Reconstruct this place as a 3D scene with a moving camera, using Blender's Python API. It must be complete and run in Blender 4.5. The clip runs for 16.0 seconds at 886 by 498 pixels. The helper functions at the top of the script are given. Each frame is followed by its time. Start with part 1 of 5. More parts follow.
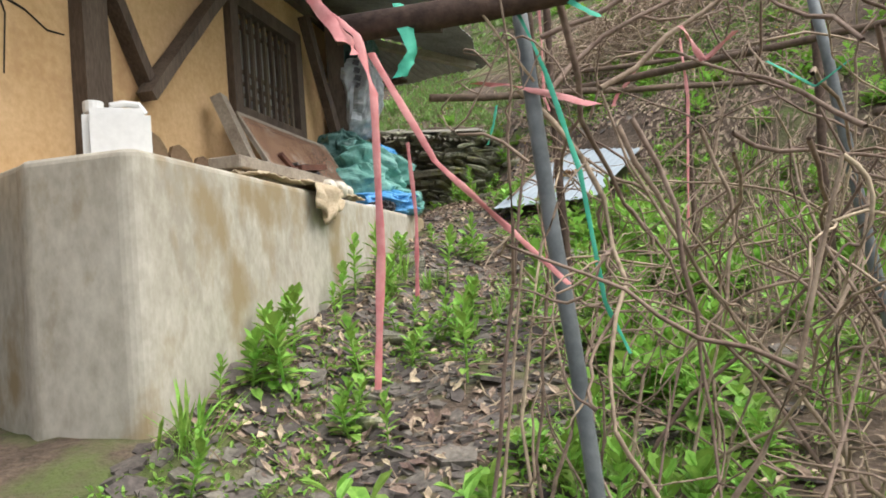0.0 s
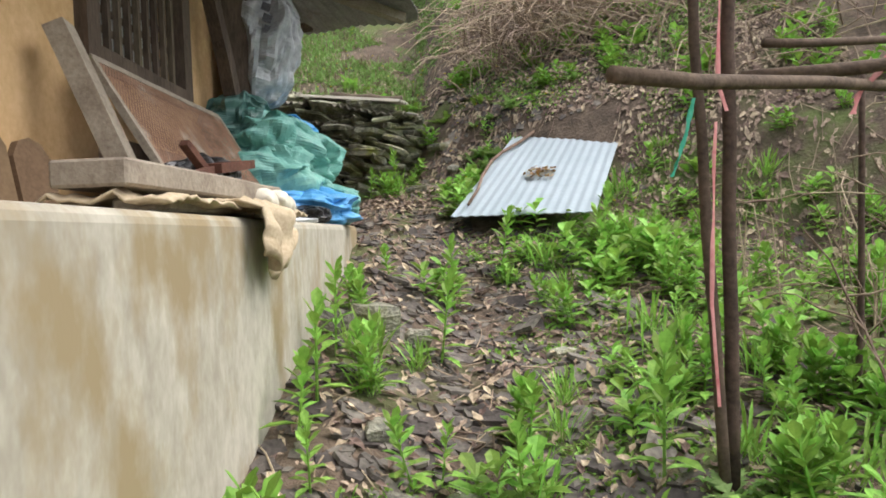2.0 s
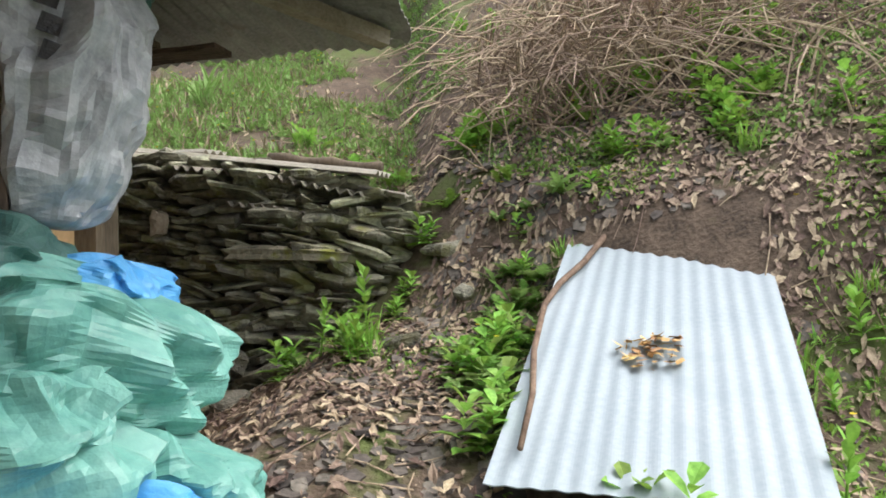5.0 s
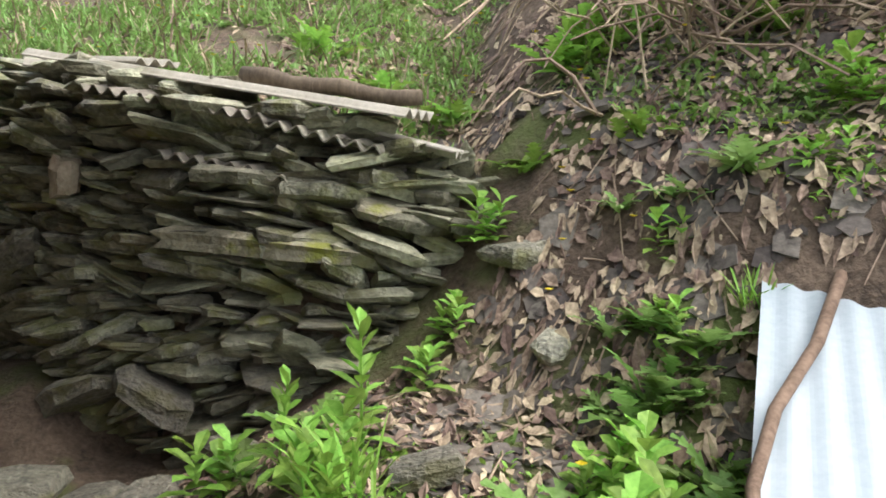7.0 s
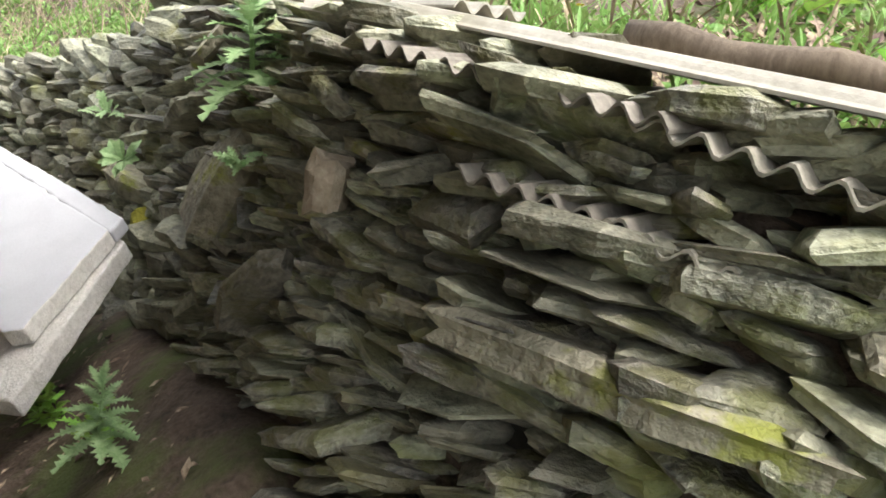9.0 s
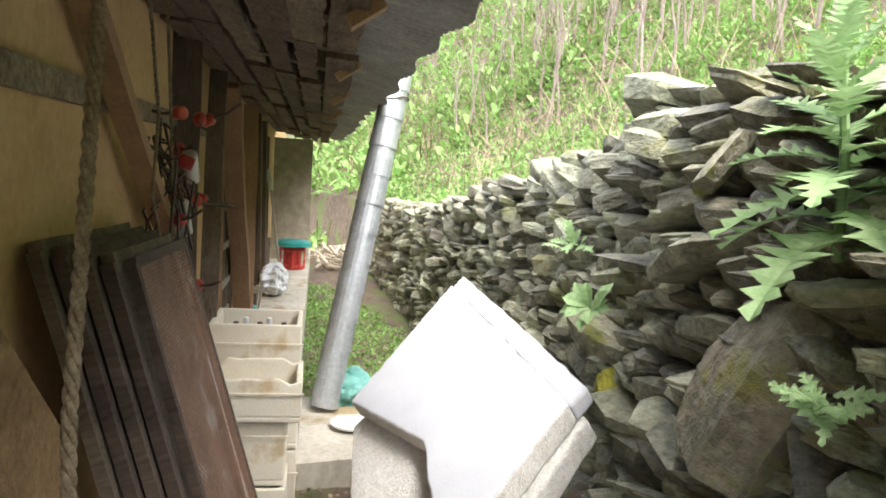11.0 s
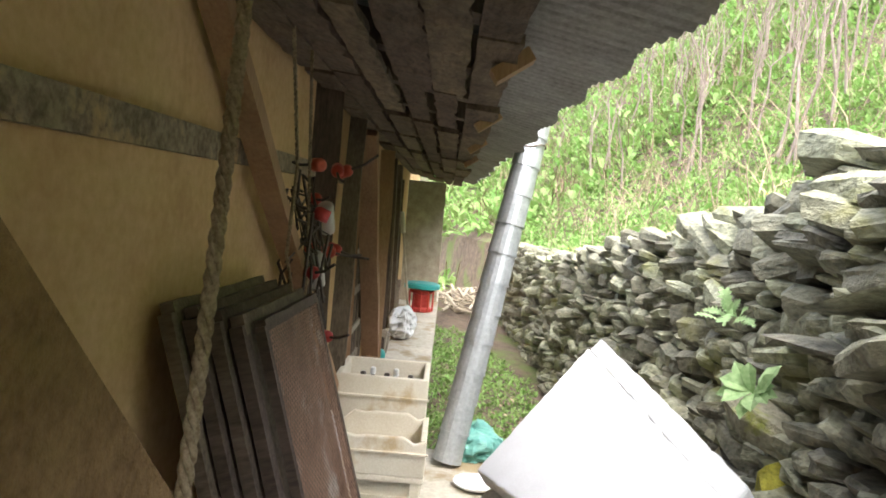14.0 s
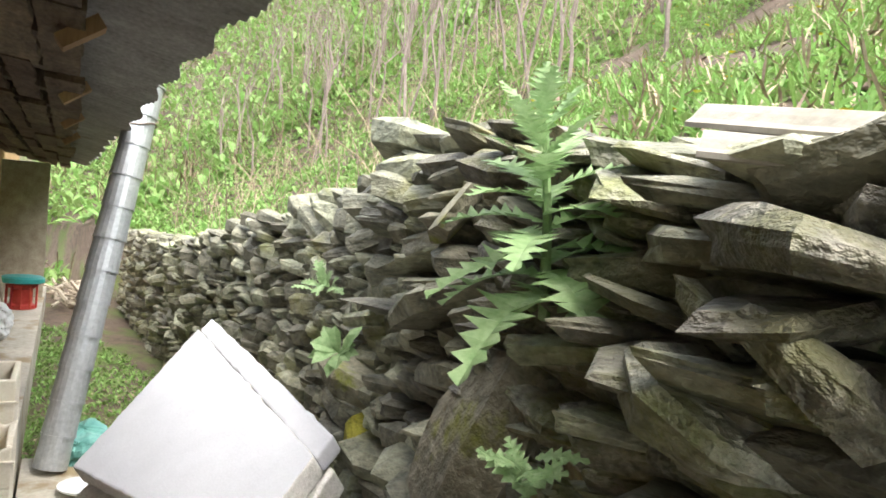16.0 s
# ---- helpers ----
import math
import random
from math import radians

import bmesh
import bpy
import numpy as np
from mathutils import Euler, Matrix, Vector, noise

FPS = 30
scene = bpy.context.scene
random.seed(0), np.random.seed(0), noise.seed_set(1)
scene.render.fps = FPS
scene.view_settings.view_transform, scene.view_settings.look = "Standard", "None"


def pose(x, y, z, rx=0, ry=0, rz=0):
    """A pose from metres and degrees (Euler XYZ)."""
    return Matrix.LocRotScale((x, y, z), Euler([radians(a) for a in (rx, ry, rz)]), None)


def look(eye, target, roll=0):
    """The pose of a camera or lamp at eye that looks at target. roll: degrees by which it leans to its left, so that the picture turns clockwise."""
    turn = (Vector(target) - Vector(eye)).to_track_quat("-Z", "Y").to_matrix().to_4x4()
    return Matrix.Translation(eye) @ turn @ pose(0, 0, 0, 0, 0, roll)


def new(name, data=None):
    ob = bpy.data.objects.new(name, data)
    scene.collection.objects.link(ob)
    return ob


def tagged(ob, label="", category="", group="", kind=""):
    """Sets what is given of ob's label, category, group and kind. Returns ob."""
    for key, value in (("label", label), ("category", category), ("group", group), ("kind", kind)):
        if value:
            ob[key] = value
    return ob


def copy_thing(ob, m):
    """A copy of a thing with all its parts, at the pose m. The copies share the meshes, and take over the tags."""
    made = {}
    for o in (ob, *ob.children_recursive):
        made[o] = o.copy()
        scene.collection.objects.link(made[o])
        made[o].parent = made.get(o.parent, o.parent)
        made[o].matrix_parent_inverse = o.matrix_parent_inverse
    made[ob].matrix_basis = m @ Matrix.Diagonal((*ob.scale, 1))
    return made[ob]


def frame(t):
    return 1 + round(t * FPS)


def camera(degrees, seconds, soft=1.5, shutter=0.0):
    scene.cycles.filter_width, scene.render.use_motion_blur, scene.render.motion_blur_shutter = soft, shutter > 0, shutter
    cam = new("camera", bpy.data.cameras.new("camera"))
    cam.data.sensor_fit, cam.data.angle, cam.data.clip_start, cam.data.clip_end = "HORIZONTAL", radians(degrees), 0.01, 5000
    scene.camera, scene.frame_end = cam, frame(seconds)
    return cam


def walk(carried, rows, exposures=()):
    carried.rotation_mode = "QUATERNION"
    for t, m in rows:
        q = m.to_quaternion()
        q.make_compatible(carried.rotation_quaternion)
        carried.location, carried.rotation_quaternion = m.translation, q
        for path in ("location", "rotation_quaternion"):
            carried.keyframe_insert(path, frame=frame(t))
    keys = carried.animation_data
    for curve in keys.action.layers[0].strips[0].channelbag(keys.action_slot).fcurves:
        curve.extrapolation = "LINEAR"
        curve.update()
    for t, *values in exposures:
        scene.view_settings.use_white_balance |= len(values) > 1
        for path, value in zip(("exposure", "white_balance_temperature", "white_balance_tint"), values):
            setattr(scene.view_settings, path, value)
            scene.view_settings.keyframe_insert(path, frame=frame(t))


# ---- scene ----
cam = camera(62.3, 16.0, soft=1.8)
# seconds, x, y, z, yaw, pitch, roll
ROWS = [
   (0, 0.0, 0.0, 1.35, 13.61, 2.48, -4.44),
   (0.2, -0.126, 0.093, 1.37, 10.02, 2.81, -6.89),
   (0.5, -0.353, 0.27, 1.481, 6.81, 3.38, -3.82),
   (1, -0.658, 0.663, 1.544, 6.91, 2.32, -2.61),
   (1.5, -0.866, 1.078, 1.677, 3.73, 0.65, -1.93),
   (2, -0.95, 1.475, 1.802, 1.06, -1.2, -2.32),
   (2.5, -0.98, 1.873, 1.943, -0.19, 0.01, -0.85),
   (3, -1.026, 2.255, 2.06, -1.42, 1.5, 0.11),
   (3.5, -1.028, 2.668, 2.149, -0.23, 2.42, -0.05),
   (4, -1.052, 3.085, 2.254, 2.13, 4.01, -0.38),
   (4.2, -1.078, 3.241, 2.277, 1.16, 3.98, -0.21),
   (6.3, -1.092, 5.075, 2.838, -1.06, -5.73, -1.41),
   (6.5, -1.09, 5.22, 2.821, 0.42, -5.74, -1.07),
   (7, -1.099, 5.593, 2.837, 4.46, -7.15, 1.55),
   (7.5, -1.199, 5.889, 2.852, 8.83, -8.96, 3.29),
   (8, -1.29, 6.171, 2.887, 14.58, -9.28, 4.83),
   (8.5, -1.445, 6.544, 2.85, 20.75, -10.25, 6.42),
   (9, -1.586, 6.772, 2.915, 29.33, -10.26, 7.01),
   (9.5, -1.823, 6.98, 2.917, 37.36, -8.75, 7.24),
   (10, -2.054, 7.148, 2.925, 49.0, -8.37, 5.15),
   (10.2, -2.163, 7.199, 2.942, 54.59, -8.11, 4.37),
   (12.3, -2.562, 7.471, 3.035, 68.04, -5.27, 3.09),
   (12.5, -2.581, 7.473, 3.043, 68.43, -5.27, 2.72),
   (13, -2.607, 7.443, 3.054, 71.11, -4.73, 2.52),
   (13.5, -2.632, 7.409, 3.056, 74.13, -4.29, 3.25),
   (14, -2.62, 7.383, 3.058, 74.72, -3.6, 4.99),
   (14.5, -2.568, 7.416, 3.052, 70.1, -2.75, 6.14),
   (15, -2.459, 7.44, 3.061, 58.78, -1.38, 6.49),
   (15.5, -2.451, 7.492, 3.074, 50.34, -1.48, 4.67),
   (16, -2.458, 7.475, 3.038, 47.12, -2.22, 4.84),
]
walk(cam, [(t, pose(x, y, z, 90 + p, 0, a) @ pose(0, 0, 0, 0, 0, r)) for t, x, y, z, a, p, r in ROWS],
     exposures=[(0.0, 1.2), (4.0, 1.3), (6.5, 1.55), (8.0, 1.85), (9.0, 2.1), (10.0, 2.5), (12.5, 2.65), (14.0, 2.7), (16.0, 2.3)])

# ---- world and sun: bright overcast spring day ----
world = bpy.data.worlds.new("world")
scene.world = world
world.use_nodes = True
wn = world.node_tree.nodes
sky = wn.new("ShaderNodeTexSky")
sky.sky_type, sky.sun_disc = "NISHITA", False
sky.sun_elevation, sky.sun_rotation = radians(60), radians(94)
sky.dust_density, sky.ozone_density, sky.air_density = 4.0, 0.6, 1.0
soft_sky = wn.new("ShaderNodeHueSaturation")
soft_sky.inputs["Saturation"].default_value = 0.35
world.node_tree.links.new(sky.outputs[0], soft_sky.inputs["Color"])
world.node_tree.links.new(soft_sky.outputs[0], wn["Background"].inputs["Color"])
wn["Background"].inputs["Strength"].default_value = 0.15
sun = new("sun", bpy.data.lights.new("sun", "SUN"))
sun.data.energy, sun.data.angle, sun.data.color = 0.6, radians(60), (1.0, 0.96, 0.9)
sun.matrix_world = look((0, 0, 20), (-8.0, 0.5, 6.0))

# ---- materials ----
def mat(name, c1, c2, scale=6.0, rough=0.8, bump=0.3, fine=60.0, metal=0.0, c3=None, c3_at=0.62, c3_scale=1.5,
        vary=0.0, island=False, stretch=(1, 1, 1), trans=0.0, bump_d=0.01, spec=0.35):
    """Two-scale noise between c1 and c2, a third colour in patches, fine bump, value variation by piece."""
    m = bpy.data.materials.new(name)
    m.use_nodes = True
    nt = m.node_tree
    n, l = nt.nodes, nt.links
    b = n["Principled BSDF"]
    co = n.new("ShaderNodeTexCoord")
    mp = n.new("ShaderNodeMapping")
    mp.inputs["Scale"].default_value = stretch
    l.new(co.outputs["Object"], mp.inputs["Vector"])
    def noise_at(s, detail=5.0):
        t = n.new("ShaderNodeTexNoise")
        t.inputs["Scale"].default_value, t.inputs["Detail"].default_value, t.inputs["Roughness"].default_value = s, detail, 0.62
        l.new(mp.outputs[0], t.inputs["Vector"])
        return t
    a, f = noise_at(scale), noise_at(fine, 3.0)
    mixn = n.new("ShaderNodeMath")
    mixn.operation = "MULTIPLY_ADD"
    mixn.inputs[1].default_value = 0.45
    l.new(f.outputs[0], mixn.inputs[0])
    sc = n.new("ShaderNodeMath")
    sc.operation = "MULTIPLY"
    sc.inputs[1].default_value = 0.55
    l.new(a.outputs[0], sc.inputs[0])
    l.new(sc.outputs[0], mixn.inputs[2])
    r = n.new("ShaderNodeValToRGB")
    r.color_ramp.elements[0].position, r.color_ramp.elements[0].color = 0.36, (*c1, 1)
    r.color_ramp.elements[1].position, r.color_ramp.elements[1].color = 0.64, (*c2, 1)
    l.new(mixn.outputs[0], r.inputs[0])
    col = r.outputs[0]
    if c3:
        p = noise_at(c3_scale, 6.0)
        rr = n.new("ShaderNodeValToRGB")
        rr.color_ramp.elements[0].position, rr.color_ramp.elements[1].position = c3_at - 0.05, c3_at + 0.06
        l.new(p.outputs[0], rr.inputs[0])
        mx = n.new("ShaderNodeMix")
        mx.data_type = "RGBA"
        mx.inputs[7].default_value = (*c3, 1)
        l.new(rr.outputs[0], mx.inputs[0])
        l.new(col, mx.inputs[6])
        col = mx.outputs[2]
    if vary:
        src = n.new("ShaderNodeNewGeometry").outputs["Random Per Island"] if island else n.new("ShaderNodeObjectInfo").outputs["Random"]
        mr = n.new("ShaderNodeMapRange")
        mr.inputs[3].default_value, mr.inputs[4].default_value = 1 - vary, 1 + vary
        l.new(src, mr.inputs[0])
        hs = n.new("ShaderNodeHueSaturation")
        l.new(mr.outputs[0], hs.inputs["Value"])
        l.new(col, hs.inputs["Color"])
        mh = n.new("ShaderNodeMapRange")
        mh.inputs[3].default_value, mh.inputs[4].default_value = 0.5 - vary * 0.05, 0.5 + vary * 0.05
        l.new(src, mh.inputs[0])
        l.new(mh.outputs[0], hs.inputs["Hue"])
        col = hs.outputs[0]
    l.new(col, b.inputs["Base Color"])
    b.inputs["Roughness"].default_value, b.inputs["Metallic"].default_value = rough, metal
    b.inputs["Specular IOR Level"].default_value = spec
    if trans:
        tr = n.new("ShaderNodeBsdfTranslucent")
        l.new(col, tr.inputs["Color"])
        ms = n.new("ShaderNodeMixShader")
        ms.inputs[0].default_value = trans
        l.new(b.outputs[0], ms.inputs[1])
        l.new(tr.outputs[0], ms.inputs[2])
        l.new(ms.outputs[0], n["Material Output"].inputs["Surface"])
    if bump:
        bp = n.new("ShaderNodeBump")
        bp.inputs["Strength"].default_value, bp.inputs["Distance"].default_value = bump, bump_d
        l.new(mixn.outputs[0], bp.inputs["Height"])
        l.new(bp.outputs[0], b.inputs["Normal"])
    return m

SOIL = mat("soil", (0.052, 0.038, 0.028), (0.17, 0.125, 0.09), 7, 0.95, 0.9, 45, c3=(0.10, 0.125, 0.04), c3_at=0.55, c3_scale=1.3, bump_d=0.03)
CONCRETE = mat("platform_concrete", (0.34, 0.31, 0.25), (0.56, 0.53, 0.45), 1.5, 0.9, 0.2, 22, c3=(0.30, 0.235, 0.14), c3_at=0.57, c3_scale=2.2, stretch=(1, 1, 0.6))
PLASTER = mat("ochre_mud_plaster", (0.54, 0.345, 0.165), (0.70, 0.49, 0.27), 2.5, 0.92, 0.35, 30, c3=(0.46, 0.28, 0.14), c3_at=0.64, c3_scale=1.8)
OLDWOOD = mat("weathered_dark_wood", (0.065, 0.048, 0.035), (0.17, 0.13, 0.095), 9, 0.85, 0.6, 80, vary=0.3, stretch=(1, 1, 0.2))
PALEWOOD = mat("pale_timber", (0.30, 0.18, 0.10), (0.46, 0.30, 0.17), 8, 0.8, 0.4, 80, vary=0.2, stretch=(1, 1, 0.15))
GREYWOOD = mat("grey_driftwood", (0.22, 0.18, 0.14), (0.40, 0.35, 0.28), 9, 0.9, 0.6, 70, vary=0.2)
TIN_DARK = mat("weathered_roof_tin", (0.20, 0.19, 0.18), (0.38, 0.365, 0.35), 5, 0.6, 0.3, 60, metal=0.2, c3=(0.16, 0.10, 0.07), c3_at=0.66)
TIN_PALE = mat("pale_grey_painted_tin", (0.30, 0.36, 0.40), (0.38, 0.44, 0.48), 2, 0.45, 0.06, 50, c3=(0.30, 0.36, 0.40), c3_at=0.6)
GALV = mat("galvanised_steel", (0.42, 0.45, 0.47), (0.62, 0.65, 0.67), 5, 0.42, 0.1, 40, metal=0.6)
SLATE = mat("schist_stone", (0.11, 0.108, 0.086), (0.40, 0.38, 0.295), 13, 0.6, 1.0, 55, c3=(0.17, 0.17, 0.075), c3_at=0.57, c3_scale=5.0, vary=0.42, stretch=(1, 1, 1.5), bump_d=0.03, spec=0.5)
SLATE_J = mat("schist_stone_far", (0.095, 0.098, 0.068), (0.36, 0.35, 0.25), 9, 0.65, 1.0, 34, c3=(0.19, 0.185, 0.075), c3_at=0.60, c3_scale=2.2, vary=0.42, island=True, stretch=(1, 1, 1.5), bump_d=0.03, spec=0.5)
MOSSY = mat("mossy_schist", (0.15, 0.14, 0.10), (0.36, 0.33, 0.245), 8, 0.85, 1.0, 36, c3=(0.25, 0.26, 0.06), c3_at=0.60, c3_scale=6.0, vary=0.25, bump_d=0.035)
# near-black earth tone: the shade inside gaps is put into the colour
GAP_SHADE = mat("earth_gap_shade", (0.02, 0.018, 0.014), (0.05, 0.043, 0.033), 9, 1.0, 0.8, 30)
FIBRE = mat("fibre_cement_sheet", (0.32, 0.30, 0.25), (0.48, 0.45, 0.39), 4, 0.9, 0.3, 60, c3=(0.28, 0.26, 0.20), c3_at=0.6, vary=0.15)
FOAM = mat("white_polystyrene", (0.48, 0.49, 0.515), (0.55, 0.56, 0.585), 5, 0.75, 0.3, 120, c3=(0.47, 0.465, 0.45), c3_at=0.66)
FOAM_OLD = mat("yellowed_polystyrene", (0.70, 0.63, 0.49), (0.84, 0.79, 0.67), 4, 0.8, 0.3, 90, c3=(0.60, 0.47, 0.28), c3_at=0.63, c3_scale=4)
FOAM_EDGE = mat("broken_polystyrene_edge", (0.55, 0.53, 0.48), (0.80, 0.78, 0.73), 40, 0.9, 1.0, 120, bump_d=0.02)
LEAF = mat("fresh_weed_leaf", (0.15, 0.31, 0.045), (0.34, 0.56, 0.11), 12, 0.55, 0.2, 50, vary=0.35, island=True, trans=0.35)
LEAF_P = mat("bright_spring_leaf", (0.14, 0.26, 0.05), (0.29, 0.43, 0.15), 10, 0.55, 0.2, 50, vary=0.35, island=True, trans=0.4)
LEAF_G = mat("grey_green_thistle_leaf", (0.20, 0.33, 0.13), (0.36, 0.48, 0.25), 14, 0.6, 0.3, 60, vary=0.25, island=True, trans=0.3)
DRY = mat("dead_leaf", (0.15, 0.105, 0.078), (0.44, 0.335, 0.25), 15, 0.9, 0.3, 60, vary=0.6, island=True)
CHIP = mat("slate_chip", (0.05, 0.043, 0.038), (0.18, 0.155, 0.135), 12, 0.8, 0.6, 50, vary=0.5, island=True)
TWIG = mat("dry_vine_twig", (0.18, 0.13, 0.09), (0.44, 0.34, 0.25), 12, 0.9, 0.4, 60, vary=0.4, island=True)
YELLOW = mat("yellow_flower", (0.75, 0.55, 0.02), (0.85, 0.68, 0.05), 10, 0.6, 0.0)

# ---- mesh helpers ----
class Build:
    """Collects vertices and faces for one mesh."""
    def __init__(self):
        self.v, self.f = [], []
    def add(self, verts, faces, m=None):
        k = len(self.v)
        self.v.extend([tuple(m @ Vector(p)) for p in verts] if m is not None else [tuple(p) for p in verts])
        self.f.extend([tuple(k + i for i in f) for f in faces])
        return self
    def box(self, a, b, m=None):
        (x0, y0, z0), (x1, y1, z1) = a, b
        return self.add([(x, y, z) for z in (z0, z1) for x, y in ((x0, y0), (x1, y0), (x1, y1), (x0, y1))],
                        [(3, 2, 1, 0), (4, 5, 6, 7), (0, 1, 5, 4), (1, 2, 6, 5), (2, 3, 7, 6), (3, 0, 4, 7)], m)
    def prism(self, outline, z0, z1, m=None):
        n = len(outline)
        return self.add([(x, y, z0) for x, y in outline] + [(x, y, z1) for x, y in outline],
                        [tuple(range(n - 1, -1, -1)), tuple(range(n, 2 * n))] + [(i, (i + 1) % n, n + (i + 1) % n, n + i) for i in range(n)], m)
    def tube(self, pts, r0, r1=None, sides=6, closed=True):
        r1 = r0 if r1 is None else r1
        pts = [Vector(p) for p in pts]
        n, rings = len(pts), []
        for i, p in enumerate(pts):
            d = (pts[min(i + 1, n - 1)] - pts[max(i - 1, 0)])
            d = d.normalized() if d.length > 1e-9 else Vector((0, 0, 1))
            u = d.cross(Vector((0, 0, 1)) if abs(d.z) < 0.9 else Vector((1, 0, 0))).normalized()
            w = d.cross(u)
            r = r0 + (r1 - r0) * i / max(1, n - 1)
            rings.append([p + (u * math.cos(a) + w * math.sin(a)) * r for a in (2 * math.pi * k / sides for k in range(sides))])
        fs = [(i * sides + k, i * sides + (k + 1) % sides, (i + 1) * sides + (k + 1) % sides, (i + 1) * sides + k) for i in range(n - 1) for k in range(sides)]
        if closed:
            fs += [tuple(range(sides - 1, -1, -1)), tuple((n - 1) * sides + k for k in range(sides))]
        return self.add([p for r in rings for p in r], fs)
    def lathe(self, profile, sides=16, m=None):
        n = len(profile)
        vs = [(r * math.cos(2 * math.pi * k / sides), r * math.sin(2 * math.pi * k / sides), z) for r, z in profile for k in range(sides)]
        fs = [(i * sides + k, i * sides + (k + 1) % sides, (i + 1) * sides + (k + 1) % sides, (i + 1) * sides + k) for i in range(n - 1) for k in range(sides)]
        return self.add(vs, fs + [tuple(range(sides - 1, -1, -1)), tuple((n - 1) * sides + k for k in range(sides))], m)
    def mesh(self, name, material, smooth=False):
        me = bpy.data.meshes.new(name)
        me.from_pydata(self.v, [], self.f)
        for mm in (material if isinstance(material, (list, tuple)) else [material]):
            me.materials.append(mm)
        if smooth:
            me.polygons.foreach_set("use_smooth", [True] * len(me.polygons))
        me.update()
        return me

def part(name, build, material, parent, label="", smooth=False):
    ob = new(name, build.mesh(name, material, smooth))
    ob.parent = parent
    return tagged(ob, label)

def thing(name, label, category, build=None, material=None, group="", kind="", m=None, smooth=False):
    ob = new(name, build.mesh(name, material, smooth) if build else None)
    if m is not None:
        ob.matrix_world = m
    return tagged(ob, label, category, group, kind)

def bevel(ob, w=0.01, seg=2):
    md = ob.modifiers.new("bevel", "BEVEL")
    md.width, md.segments, md.limit_method = w, seg, "ANGLE"
    return ob

def lerp(a, b, s):
    return a + (b - a) * s

def smooth(a, b, x):
    s = min(1.0, max(0.0, (x - a) / (b - a)))
    return s * s * (3 - 2 * s)

rng = random.Random(7)
U = rng.uniform

# ---- plan: stone wall line, wall tops, ground ----
WALL = [(-0.95, 8.05), (-1.5, 7.85), (-2.0, 7.87), (-2.6, 8.08), (-3.2, 8.42), (-4.3, 9.02), (-5.0, 9.38), (-6.2, 9.85), (-8.0, 10.3), (-10.0, 10.75), (-16.0, 12.2)]
TOPS = [(-0.95, 2.62), (-1.3, 2.80), (-1.7, 2.93), (-2.6, 3.06), (-3.2, 3.15), (-4.6, 3.26), (-5.2, 3.14), (-6.0, 3.02), (-8.0, 2.78), (-11.0, 2.45), (-16.0, 2.3)]
FEET = [(-0.95, 2.45), (-1.3, 2.18), (-1.8, 1.88), (-2.6, 1.62), (-3.5, 1.50), (-4.5, 1.30), (-6.0, 1.10), (-8.0, 1.08), (-16.0, 1.1)]

def along(table, x):
    xs = [p[0] for p in table][::-1]
    return float(np.interp(x, xs, [p[1] for p in table][::-1]))

def ground_z(x, y):
    base = 0.42 + 0.235 * y if y > -4 else -0.52 + 0.05 * (y + 4)
    base -= 0.15 * smooth(-1.4, -0.9, x) * smooth(7.0, 5.5, y)
    h = (x + 1.05) * 0.63 + (y - 7.9) * 0.77
    hill = base + 0.50 * smooth(-0.45, 0.25, h) + 0.62 * max(0.0, h) * (1 if h < 6 else 0.85)
    z = hill
    if x < -0.95:
        d = (y - along(WALL, max(x, -16))) * 0.9
        if d > 0.14:
            behind = along(TOPS, max(x, -16)) - 0.10 + 0.52 * (d - 0.14) + 0.30 * max(0.0, d - 3.0)
            z = lerp(hill, behind, smooth(-0.95, -1.5, x))
        else:
            low = along(FEET, max(x, -16)) + 0.42 * math.exp(-(d / 0.45) ** 2) * smooth(-2.2, -2.9, x) * smooth(-6.5, -4.8, x)
            z = lerp(base + 0.5 * smooth(-0.45, 0.25, h) * smooth(-1.8, -1.0, x), low, smooth(-1.15, -2.1, x) * smooth(5.6, 7.0, y))
    z += 0.17 * math.exp(-((x + 0.45) / 0.7) ** 2 - ((y - 6.1) / 0.8) ** 2)
    if z > 40:
        z = 40 + (z - 40) * 0.3
    far = math.hypot(x, y)
    rough = 0.035 * noise.noise((x * 2.3, y * 2.3, 0)) + 0.02 * noise.noise((x * 7, y * 7, 3)) + 0.35 * smooth(6, 20, far) * noise.noise((x * 0.35, y * 0.35, 9))
    return z + rough

def axis(lo, hi, step, far):
    core = list(np.arange(lo, hi, step))
    out, s, a, b = [], step, lo, hi
    left, right = [], []
    while a > -far or b < far:
        s *= 1.16
        a, b = a - s, b + s
        left.append(a), right.append(b)
    return left[::-1] + core + right

gx, gy = axis(-9.0, 4.5, 0.085, 400), axis(-1.5, 13.0, 0.085, 400)
g = Build()
g.v = [(x, y, ground_z(x, y)) for y in gy for x in gx]
w = len(gx)
g.f = [(j * w + i, j * w + i + 1, (j + 1) * w + i + 1, (j + 1) * w + i) for j in range(len(gy) - 1) for i in range(w - 1)]
ground = thing("ground", "dark stony soil slope with moss and leaf litter", "ground", g, SOIL, kind="structure", smooth=True)

